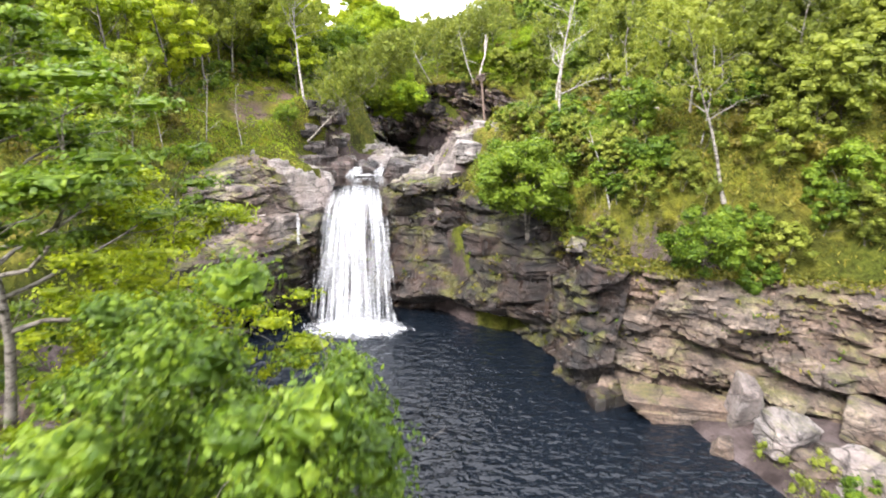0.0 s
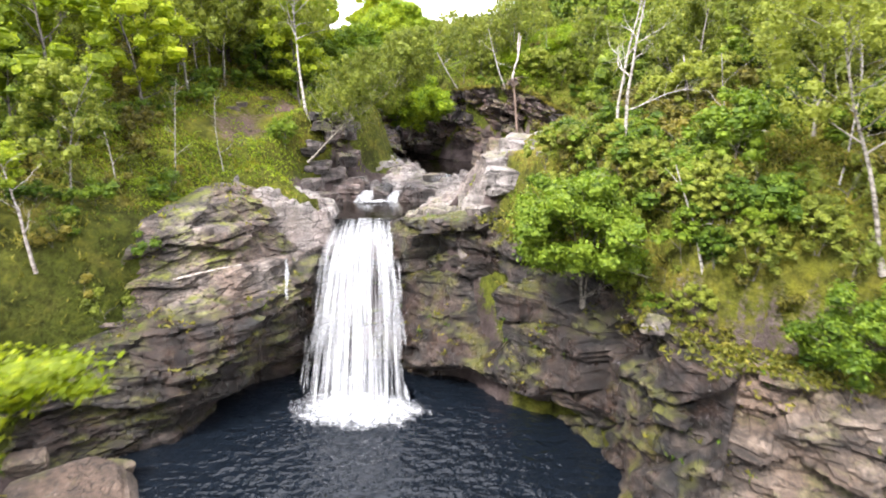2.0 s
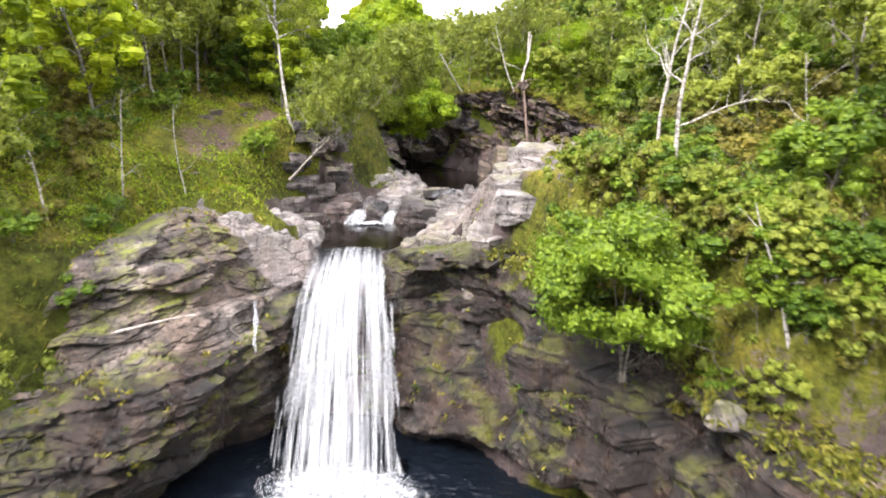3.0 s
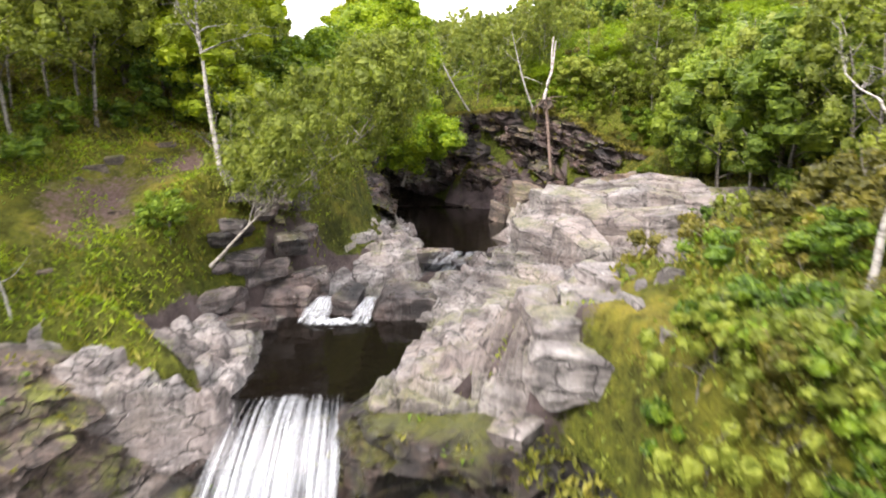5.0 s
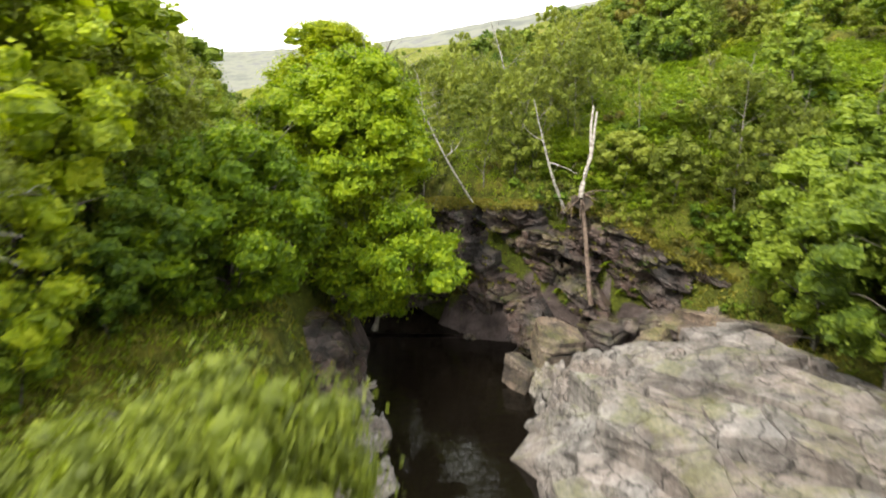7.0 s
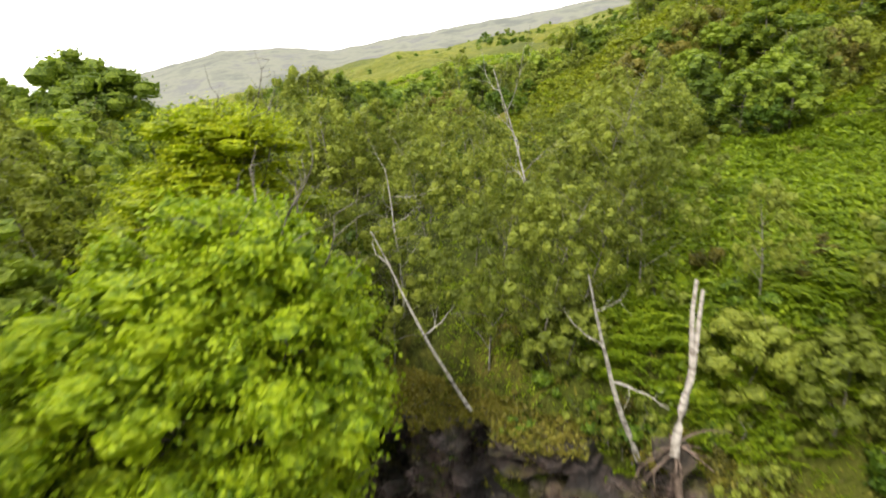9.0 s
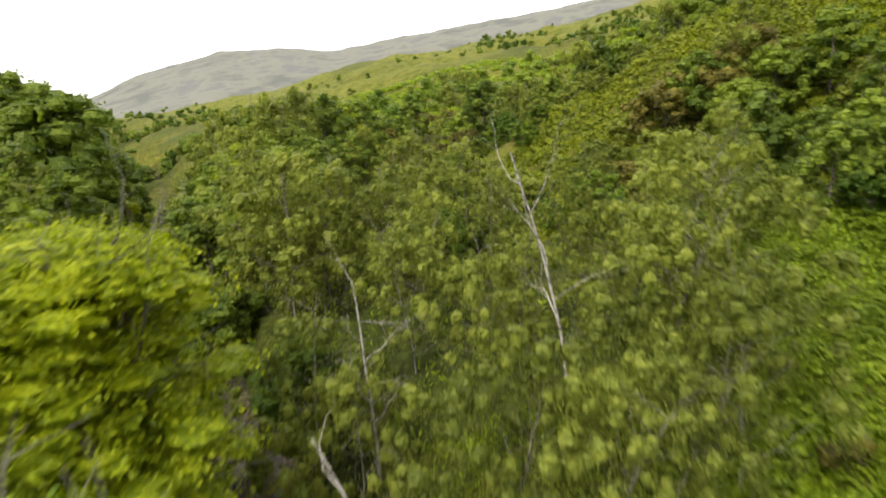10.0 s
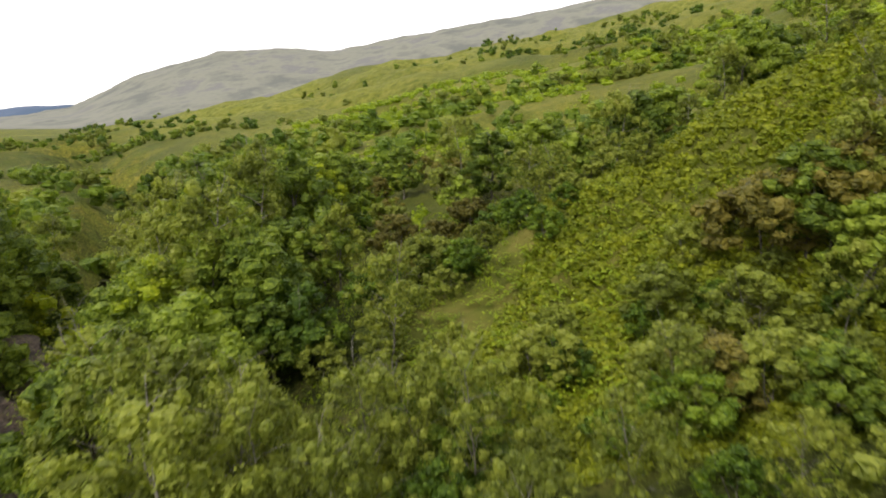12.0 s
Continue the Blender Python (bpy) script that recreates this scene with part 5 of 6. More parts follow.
# ---- woods: one pattern tree a kind, planted over the slopes ----
KINDS = {
    "fine_birch": dict(name="birch_tree", h=8.0, spread=3.2, trunk_r=0.06, bark=BARK_SHADED, leaf=LEAF_BIRCH, leaves=7200, leaf_size=0.085, habit="droop", crown_from=0.15, limbs=18, tuft=84, clump=0.52, dome=0.85, label="slender grey-green birch in a dense stand"),
    "birch": dict(name="birch_tree", h=8.2, spread=2.8, trunk_r=0.09, bark=BARK_SHADED, leaf=LEAF_BIRCH, leaves=2800, leaf_size=0.125, habit="droop", crown_from=0.2, limbs=12, clump=0.6, tuft=42, dome=0.85, label="slender grey-green birch tree in the wood"),
    "oak": dict(name="oak_tree", h=7.5, spread=3.0, trunk_r=0.15, bark=BARK_GREY, leaf=LEAF_DARK, leaves=2900, leaf_size=0.145, habit="round", crown_from=0.06, limbs=13, tuft=40, clump=0.72, dome=0.9, label="dark green oak tree with a rounded crown"),
    "hazel": dict(name="hazel_bush", h=4.2, spread=2.2, trunk_r=0.06, bark=BARK_GREY, leaf=LEAF_HAZEL, leaves=1500, leaf_size=0.15, habit="round", crown_from=0.04, limbs=10, stems=2, tuft=26, clump=0.48, dome=0.9, label="fresh green hazel bush on the slope", category="bush"),
    "willow": dict(name="willow_bush", h=4.4, spread=2.6, trunk_r=0.06, bark=BARK_GREY, leaf=LEAF_BIRCH, leaves=1700, leaf_size=0.13, habit="round", crown_from=0.0, limbs=10, stems=2, tuft=26, clump=0.5, dome=0.9, label="grey-green willow bush on the hillside", category="bush"),
    "rusty": dict(name="thorn_bush", h=4.4, spread=2.8, trunk_r=0.09, bark=BARK_GREY, leaf=LEAF_BROWN, leaves=1900, leaf_size=0.14, habit="round", crown_from=0.0, limbs=10, stems=2, tuft=26, clump=0.55, dome=0.9, label="brownish thorn bush on the hillside", category="bush"),
    "beech": dict(name="beech_tree", h=8.0, spread=3.0, trunk_r=0.12, bark=BARK_GREY, leaf=LEAF_LIME, leaves=2800, leaf_size=0.135, habit="round", crown_from=0.08, limbs=13, tuft=40, clump=0.6, dome=0.85, label="yellow-green beech tree in the wood"),
}
SHRUBS = {
    "heather": dict(name="heather_clump", h=0.9, spread=0.75, trunk_r=0.02, bark=BARK_GREY, leaf=LEAF_BROWN, leaves=300, leaf_size=0.085, habit="round", crown_from=0.05, limbs=4, stems=1, subs=1, sides=3, tuft=38, clump=0.28, label="low olive-brown heather clump", category="heather"),
    "bramble": dict(name="low_shrub", h=1.1, spread=0.9, trunk_r=0.02, bark=BARK_GREY, leaf=LEAF_HAZEL, leaves=320, leaf_size=0.1, habit="round", crown_from=0.05, limbs=4, stems=1, subs=1, sides=3, tuft=38, clump=0.32, label="low bright green shrub on the bank", category="shrub"),
    "grey": dict(name="low_shrub", h=1.3, spread=0.9, trunk_r=0.02, bark=BARK_GREY, leaf=LEAF_BIRCH, leaves=320, leaf_size=0.09, habit="droop", crown_from=0.05, limbs=4, stems=1, subs=1, sides=3, tuft=38, clump=0.32, label="low grey-green willow shrub", category="shrub"),
}
PATTERNS, USED = {}, {}


def plant(kind, x, y, scale, seed, z=None):
    """The next tree of a kind: the first of each pattern is the pattern itself, the rest are copies."""
    v = seed % 3
    key = (kind, v)
    z = float(land(x, y)) - 0.15 if z is None else z
    turn = (seed * 137.5) % 360
    m = pose(x, y, z, 0, 0, turn) @ Matrix.Diagonal((scale, scale, scale, 1))
    if key not in PATTERNS:
        spec = dict(KINDS.get(kind) or SHRUBS[kind])
        if "subs" not in spec:
            spec.update(subs=(1 if "bush" in spec["name"] else 2) if kind != "fine_birch" else 3, sides=3)
        group = {"birch": "birches on the slopes", "oak": "oaks on the slopes", "beech": "beeches on the slopes"}.get(kind, "bushes on the slopes")
        ob = build_tree(seed=100 + 7 * v + len(kind) * 31 + ord(kind[0]), group=group, **spec)
        ob.matrix_world = m
        PATTERNS[key] = ob
    else:
        copy_thing(PATTERNS[key], m @ Matrix.Diagonal([1 / s for s in PATTERNS[key].scale] + [1]))


def clearance(x, y):
    """Metres from the burn's edge or from its bare shelves."""
    cx, hw, *_ = stations(y)
    shelf_w = np.interp(y, SHELF_Y, SHELF_RIGHT_W if x > cx else SHELF_LEFT_W)
    return abs(x - cx) - hw - shelf_w


def sky_room(y):
    """The height that stays free of branches over the middle of the glen."""
    return float(np.interp(y, [0, 24, 40, 57, 86, 100], [10.5, 13, 17.5, 23, 32, 36]))


def in_gorge_gap(x, y):
    """The steep sides of the gorge below the wood, where no tree has a hold."""
    q = (x + 1.7) / max(y - 75.6, 1.0)
    return (87 < y < 118 and -0.90 < q < -0.64) or math.hypot(x + 14.2, y - 95.5) < 4.0


def wood(x0, x1, y0, y1, gap, mix, scale, seed, shape=lambda x, y: 1.0, margin=7.0):
    rng = np.random.default_rng(seed)
    names, weights = zip(*mix)
    w = np.array(weights) / sum(weights)
    n = 0
    for gx in np.arange(x0, x1, gap):
        for gy in np.arange(y0, y1, gap):
            x, y = gx + rng.uniform(0, gap), gy + rng.uniform(0, gap)
            kind = names[rng.choice(len(names), p=w)]
            s = rng.uniform(*scale)
            keep = rng.uniform() < shape(x, y)
            spec = KINDS.get(kind) or SHRUBS[kind]
            if in_gorge_gap(x, y) or not keep or clearance(x, y) < margin or (27 < y < 44 and land(x, y) < 5.0):
                continue
            if abs(x + 1) < 3.5 + spec["spread"] * s and land(x, y) + spec["h"] * s > sky_room(y):
                s = (sky_room(y) - float(land(x, y))) / spec["h"]
                if s < 0.45:
                    continue
            if -16 < x < 11 and 83 < y < 130:
                s = min(s, (float(np.interp(y, [83, 90, 100, 110, 130], [26.5, 28.0, 29.3, 30.3, 33.0])) - float(land(x, y))) / spec["h"])
                if s < 0.4:
                    continue
            plant(kind, x, y, s, seed * 50 + n)
            n += 1


def open_bracken(x, y):
    return float(bracken_cover(np.array(x), np.array(y)))


def bare_bank(x, y):
    """The rocky brow beside the fall, with little growing on it."""
    return (x > -1) & (x < 4.4 - 0.35 * (41 - y)) & (y > 37.2) & (y < 46)


def off_track(x, y):
    """Nothing grows on the trodden path."""
    trodden = abs(x + 15.5 - 1.5 * math.sin(y * 0.12)) < 2.2 and 45 < y < 58
    return 0.0 if trodden or (x > -18.5 and 42 < y < 57) or (x > -18 and 62 < y < 77) else 1.0


def clear_of_bracken(x, y):
    """Few trees stand in the bracken or on the open face of the spur."""
    if x > 5 + 0.35 * (y - 112) and 121 < y < 132:
        return 0.0
    return 1.0 if open_bracken(x, y) < 0.42 else 0.04


wood(-38, -14, 36, 76, 4.6, (("birch", 7), ("beech", 5), ("hazel", 1)), (0.95, 1.5), 1, off_track)
wood(-38, -15, 6, 36, 4.6, (("oak", 3), ("birch", 4), ("hazel", 3), ("beech", 2)), (0.6, 1.0), 2, margin=6.0)
wood(12, 44, 28, 52, 3.7, (("birch", 8), ("willow", 4)), (0.7, 1.15), 3, margin=8.0)
wood(12, 40, 52, 78, 4.6, (("birch", 2), ("oak", 6), ("hazel", 2)), (0.75, 1.15), 4, margin=2.5)
wood(16, 40, 12, 28, 5.5, (("hazel", 3), ("birch", 3)), (0.5, 0.8), 5, margin=9.0)
wood(-14, 5.5, 83.5, 106, 3.5, (("fine_birch", 8), ("hazel", 1)), (0.85, 1.3), 6, lambda x, y: 0.85 if x < 7 - 0.35 * (y - 82) ** 0.5 else 0.3, 3.0)
wood(5, 40, 84, 112, 4.6, (("willow", 2), ("oak", 3), ("hazel", 2), ("fine_birch", 2), ("rusty", 1)), (0.6, 1.0), 7, clear_of_bracken)
wood(-62, -14, 80, 150, 6.0, (("oak", 5), ("birch", 3), ("rusty", 1), ("beech", 1)), (0.95, 1.45), 8, margin=1.2)
wood(-46, -22, 98, 150, 4.6, (("oak", 5), ("birch", 3), ("beech", 1)), (1.2, 1.7), 33, margin=0.6)
wood(-22, 60, 106, 165, 4.7, (("willow", 5), ("hazel", 2), ("oak", 2), ("birch", 2), ("rusty", 2)), (0.5, 1.05), 9, lambda x, y: 0.85 * clear_of_bracken(x, y), 5.0)
# bushes and trees that stand out on the far slopes
for kind, x, y, scale in (("willow", 0.9, 113.4, 0.85), ("willow", -4.3, 115.6, 0.55), ("willow", 7.2, 116.5, 0.9), ("hazel", -3, 128, 0.85), ("hazel", 1, 131, 0.8), ("willow", -6, 131, 0.9), ("birch", 4, 134, 0.7), ("hazel", -9, 127, 0.85), ("oak", -22.2, 131.5, 1.2), ("hazel", 2.5, 127.5, 0.7), ("hazel", -12, 121, 0.8), ("willow", 8, 134, 0.8), ("hazel", -1, 136, 0.8),
                          ("rusty", 12.8, 118, 1.25), ("rusty", 15.8, 117.5, 1.3), ("rusty", 18.8, 119, 1.2), ("oak", 22.0, 114, 0.85), ("fine_birch", -14.4, 105.4, 1.35), ("fine_birch", -10.2, 104, 1.15), ("fine_birch", -17.4, 104.5, 1.2), ("fine_birch", -6.2, 105.5, 1.0), ("fine_birch", -2.2, 104.6, 0.95), ("birch", -11, 100, 1.3), ("hazel", -8.6, 93.5, 1.1), ("oak", 14.3, 99, 0.62), ("oak", 16.6, 98, 0.6), ("willow", 9.7, 100.5, 0.95), ("oak", 19.5, 139, 1.25), ("oak", 22.0, 141, 1.2), ("birch", 24.5, 146, 1.2), ("birch", 9.0, 137.5, 1.15), ("oak", 11.5, 139, 1.05), ("oak", 6.0, 138, 0.9), ("birch", -4, 149, 1.25), ("oak", -1.0, 147, 1.1), ("oak", 4, 150, 1.1), ("oak", 14.5, 143, 1.2), ("birch", 28, 148, 1.2), ("oak", 33, 150, 1.1),
                          ("oak", -30.6, 104, 1.6), ("oak", -35, 100, 1.6), ("birch", -22.2, 84, 1.6), ("birch", -20.5, 77, 1.35), ("birch", -25, 92, 1.5), ("oak", -16, 124, 1.0), ("hazel", -14, 121, 1.5), ("oak", -45, 127, 2.5), ("oak", -41, 125, 2.3), ("oak", -49, 121, 1.9), ("oak", -36, 118, 1.3), ("birch", -33, 103, 1.2), ("oak", -30, 96, 1.2),
                          ("birch", -27, 88, 1.35), ("birch", -23, 80, 1.3), ("hazel", 2, 113, 0.7), ("willow", 6, 110.5, 0.8), ("birch", 20, 121, 0.9), ("rusty", 24, 108, 1.0), ("oak", 28, 112, 0.8)):
    plant(kind, x, y, scale, int(100 + abs(x * 7) + y))
wood(-8, 26, 106, 140, 2.7, (("willow", 4), ("hazel", 3), ("birch", 1)), (0.35, 0.65), 30, lambda x, y: 0.75 * clear_of_bracken(x, y), 5.0)
for x, y, s in ((13.8, 79.4, 1.3), (15.8, 77.6, 1.2), (5.2, 85.2, 0.9), (7.2, 89.5, 0.9), (5.6, 93.0, 0.95), (8.4, 96.5, 0.9), (4.0, 88.6, 0.95), (2.6, 84.2, 0.85)):
    plant("fine_birch", x, y, s, int(700 + x * 10 + y))
# scrub under the trees and along the brows
wood(8.0, 24, 27, 50, 1.7, (("heather", 6), ("bramble", 2), ("grey", 4)), (0.8, 1.7), 20, lambda x, y: 0.75, 2.4)
wood(-26, -13, 22, 62, 1.9, (("heather", 4), ("bramble", 4), ("grey", 2)), (0.7, 1.6), 21, lambda x, y: 0.7 * off_track(x, y), 4.0)
wood(-3, 20, 79.5, 85, 1.7, (("heather", 1), ("bramble", 3), ("grey", 2)), (0.8, 1.4), 22, lambda x, y: 0.6, 3.0)
wood(8, 24, 46, 78, 2.4, (("heather", 3), ("bramble", 2), ("grey", 5)), (0.8, 1.4), 23, lambda x, y: 0.75, 0.8)
wood(2.5, 11, 34, 47, 1.05, (("heather", 6), ("bramble", 1), ("grey", 2)), (0.8, 1.4), 24, lambda x, y: 0.12 if bare_bank(x, y) else 0.8, 0.4)
wood(4, 14, 28.5, 44, 1.6, (("hazel", 1), ("willow", 2), ("grey", 4), ("bramble", 1), ("heather", 6)), (0.42, 0.72), 34, lambda x, y: 0.0 if bare_bank(x, y) or (39 < y and x < 5) else 0.6, 1.5)
wood(9, 30, 27, 38, 2.7, (("heather", 4), ("willow", 2), ("hazel", 1), ("bramble", 1)), (0.6, 1.0), 27, lambda x, y: 0.75, 4.0)
wood(3, 10, 28, 36, 1.3, (("heather", 3), ("bramble", 3)), (0.8, 1.4), 26, lambda x, y: 0.75, 2.6)
wood(-20, -10, 44, 72, 2.0, (("heather", 2), ("bramble", 4), ("grey", 2)), (0.9, 1.6), 25, lambda x, y: 0.0 if abs(x + 15.5) < 2.4 and y < 58 else 0.6, 1.0)
rng_brow = np.random.default_rng(5)
for k in range(46):
    x = float(rng_brow.uniform(0.0, 17))
    z = float(np.interp(x, [0, 3.2, 7.2, 10.2, 14, 18], [17.6, 17.9, 17.0, 15.0, 13.9, 13.6]))
    back = float(rng_brow.uniform(-0.5, 1.6))
    plant(("heather", "heather", "heather", "bramble", "grey")[k % 5], x, float(np.interp(x, [0, 3.2, 7.2, 14], [81.6, 80.4, 79.0, 78.0])) + back, float(rng_brow.uniform(0.7, 1.5)), 900 + k, z - 0.35 + 0.25 * back)
# scrub clinging to the steep bank over the cliff
rng_bank = np.random.default_rng(8)
for k in range(200):
    y = float(rng_bank.uniform(26.5, 39.0))
    cx, hw, *_ = stations(y)
    x = float(cx + hw + rng_bank.uniform(1.3, 5.5))
    if land(x, y) > 5.5 and not bare_bank(x, y):
        plant(("hazel", "heather", "grey", "heather", "bramble", "willow")[k % 6], x, y, float(rng_bank.uniform(0.32, 0.5) if k % 6 in (0, 5) else rng_bank.uniform(0.8, 1.5)), 1200 + k)
# grey-green scrub and bushes over the layered rock face
wood(11, 31, 22, 35, 2.3, (("grey", 3), ("willow", 3), ("hazel", 2), ("heather", 3)), (0.5, 0.9), 29, lambda x, y: 0.75 if land(x, y) > 5.2 else 0.0, 3.0)
for kind, x, y, scale in (("birch", -20.4, 57.2, 1.3), ("birch", -23.2, 60, 1.5), ("birch", -26, 58, 1.5), ("beech", -18.6, 61.5, 1.3), ("birch", -21.6, 54, 1.1), ("beech", -14.6, 60.5, 1.5), ("beech", -13.4, 57.0, 1.05), ("beech", -16.5, 66, 1.75), ("birch", -17.5, 62, 1.6), ("beech", -19.5, 70, 1.8), ("hazel", -12.6, 63.6, 1.3), ("fine_birch", -15.6, 66, 1.2), ("fine_birch", -17.2, 70.5, 1.3), ("fine_birch", -15.6, 73.6, 1.1), ("birch", -19, 56, 1.5), ("oak", -21, 62, 1.7),
                          ("oak", 14.6, 71.5, 1.15), ("oak", 16.0, 68.6, 1.35), ("birch", 14.6, 61.5, 1.35), ("oak", 14.3, 57.2, 1.2), ("oak", 17.0, 63.5, 1.4), ("birch", 15.0, 53.5, 1.3), ("birch", 13.6, 49.5, 1.2), ("oak", 14.4, 66.0, 1.2), ("oak", 15.8, 74.6, 1.1), ("birch", 13.0, 45.5, 1.1), ("oak", 17.5, 57.5, 1.3), ("birch", 16.2, 48.0, 1.3)):
    plant(kind, x, y, scale, int(500 + abs(x * 9) + y))
for kind, x, y, scale in (("oak", 18.5, 75, 1.25), ("oak", 21.5, 71, 1.2), ("oak", 17, 78.5, 0.9), ("fine_birch", 15.2, 33.5, 1.1), ("fine_birch", 17.8, 31.4, 1.0), ("fine_birch", 21, 35, 1.15), ("grey", 12.4, 20.4, 0.8), ("grey", 12.4, 18.0, 1.0), ("bramble", 13.4, 17.4, 0.9), ("grey", 13.6, 19.2, 0.9), ("bramble", 14.4, 18.0, 0.9), ("grey", 15.2, 17.2, 1.1),
                          ("heather", 10.5, 56.5, 1.4), ("heather", 11.6, 57.6, 1.3), ("grey", 10.8, 55.2, 1.3), ("heather", 9.8, 57.6, 1.2), ("bramble", 11.2, 58.9, 1.1), ("willow", 7.6, 81.0, 0.85), ("willow", 10.2, 80.4, 0.95), ("birch", 12.6, 81.2, 0.72), ("willow", 15.4, 80.0, 1.0), ("willow", 1.8, 82.8, 0.8), ("hazel", 13.6, 78.6, 0.8), ("birch", 9.0, 83.0, 0.6), ("oak", 17.6, 82.4, 0.7),
                          ("hazel", -13.4, 58, 0.9), ("hazel", -12.6, 61.5, 0.8), ("oak", -14.5, 60, 0.75), ("hazel", -11.8, 65, 0.9), ("oak", -15, 64, 0.9), ("hazel", -12.8, 50.0, 0.55), ("hazel", -16.8, 59, 1.0),
                          ("hazel", 14.0, 27.6, 0.6), ("willow", 15.8, 26.9, 0.55), ("hazel", 17.2, 26.6, 0.6), ("grey", 16.4, 26.2, 1.2), ("willow", 18.8, 25.9, 0.6), ("hazel", 20.2, 25.2, 0.6), ("grey", 12.6, 28.4, 1.2), ("heather", 15, 26.8, 1.3), ("heather", 17.8, 25.8, 1.3), ("willow", 16, 28.5, 0.8), ("willow", 19.2, 29, 0.9), ("hazel", 14.4, 27.2, 0.7), ("hazel", 18.2, 26.6, 0.8), ("willow", 21.5, 31, 1.0), ("willow", 17.5, 33, 1.0), ("birch", 19.6, 36, 1.0)):
    plant(kind, x, y, scale, int(300 + x * 7 + y))

wood(-25, -11, 32, 47, 1.6, (("heather", 4), ("bramble", 3), ("grey", 4)), (0.7, 1.5), 31, lambda x, y: 0.8 * off_track(x, y), 4.2)
for k, (x, y, h, lean) in enumerate(((-13.6, 42.2, 5.0, 0.05), (-14.6, 44.0, 4.6, -0.04), (-16.2, 41.0, 5.5, 0.1), (-17.5, 38.0, 4.5, -0.12), (13.0, 30.6, 5.2, 0.06), (10.6, 34.4, 4.2, -0.1))):
    bare_tree("sapling", 40 + k, h, 0.045, (lean, 0.03), 4, "thin pale sapling stem with a few bare twigs", x, y, float(land(x, y)) - 0.1, BARK_BIRCH, 4)

# ---- ground cover that nobody could count ----
def cover(name, mat, points, per, radius, size, seed, label, rise=0.5, slim=0.4, category="undergrowth", lift=0.12):
    """Blades and small leaves standing on the ground about the points."""
    rng = np.random.default_rng(seed)
    x = np.repeat(points[:, 0], per) + rng.normal(0, radius, len(points) * per)
    y = np.repeat(points[:, 1], per) + rng.normal(0, radius, len(points) * per)
    s = size * rng.uniform(0.5, 1.4, len(x)) * (np.repeat(points[:, 2], per) if points.shape[1] > 2 else 1.0)
    ax = rng.normal(size=(len(x), 3)) * np.array([1, 1, 0.3]) + np.array([0, 0, rise])
    ax /= np.linalg.norm(ax, axis=1, keepdims=True)
    z = land(x, y) + np.abs(ax[:, 2]) * s * 0.4 + rng.uniform(0, lift, len(x)) * (s if lift < 0.2 else 1.0)
    V, Q = leaf_quads(rng, np.stack([x, y, z], 1), ax, s, slim)
    return tagged(new(name, quad_mesh(name, V, Q, mat, False)), label, category, kind="stuff")


def ledge_plants(name, mat, every, per, size, seed, label, source=None):
    """Tufts on the ledges of the cliffs."""
    rng = np.random.default_rng(seed)
    p = np.concatenate(LEDGES) if source is None else source
    p = p[rng.permutation(len(p))[:every]]
    c = np.repeat(p, per, 0) + rng.normal(size=(len(p) * per, 3)) * np.array([0.14, 0.14, 0.05])
    ax = rng.normal(size=(len(c), 3)) * np.array([1, 1, 0.4]) + np.array([0, 0, 0.7])
    ax /= np.linalg.norm(ax, axis=1, keepdims=True)
    sz = size * rng.uniform(0.5, 1.4, len(c))
    c[:, 2] += sz * 0.3
    V, Q = leaf_quads(rng, c, ax, sz, 0.35)
    return tagged(new(name, quad_mesh(name, V, Q, mat, False)), label, "undergrowth", kind="stuff")


ledge_plants("ledge_grass", LEAF_GRASS, 1500, 9, 0.22, 68, "tufts of yellow-green grass on the rock ledges")
ledge_plants("ledge_ferns", LEAF_HAZEL, 700, 9, 0.20, 69, "small green plants on the rock ledges")

brow = np.concatenate(BROWS)
far_brow = brow[(brow[:, 1] > 72) & (brow[:, 0] > -9)]
near_brow = brow[brow[:, 1] < 42]
ledge_plants("gorge_brow_heather", LEAF_BROWN, 2600, 11, 0.22, 70, "rusty heather hanging over the brow of the gorge", far_brow)
ledge_plants("gorge_brow_bilberry", LEAF_GRASS, 1300, 10, 0.22, 74, "green ferns hanging over the brow of the gorge", far_brow)
ledge_plants("cliff_brow_grass", LEAF_GRASS, 1100, 10, 0.28, 75, "grass hanging over the brow of the cliffs", near_brow[near_brow[:, 0] > 0.5])


def spread_points(n, x0, x1, y0, y1, seed, margin, patch=0.0, keep=None):
    rng = np.random.default_rng(seed)
    x, y = rng.uniform(x0, x1, n), rng.uniform(y0, y1, n)
    cx, hw, *_ = stations(y)
    ok = (np.abs(x - cx) - hw > margin + 1.5 * value_noise(x * 0.4, y * 0.4, seed)) & (fbm(x * 0.22, y * 0.22, seed, 3) > patch)
    lw, rw = np.interp(y, SHELF_Y, SHELF_LEFT_W), np.interp(y, SHELF_Y, SHELF_RIGHT_W)
    ok &= np.where(x > cx, x - cx - hw - rw, cx - hw - x - lw) > 0.3
    ok &= (y < 28) | (y > 43) | (land(x, y) > 5.0)
    ok &= ~((np.abs(x + 15.5 - 1.5 * np.sin(y * 0.12)) < 1.9) & (y > 46) & (y < 57) & (fbm(x, y, 5.0, 2) < 0.25))
    ok &= ~(bare_bank(x, y) & (fbm(x * 0.9, y * 0.9, 8.0, 2) < 0.22))
    if keep is not None:
        ok &= keep(x, y)
    return np.stack([x, y], 1)[ok]


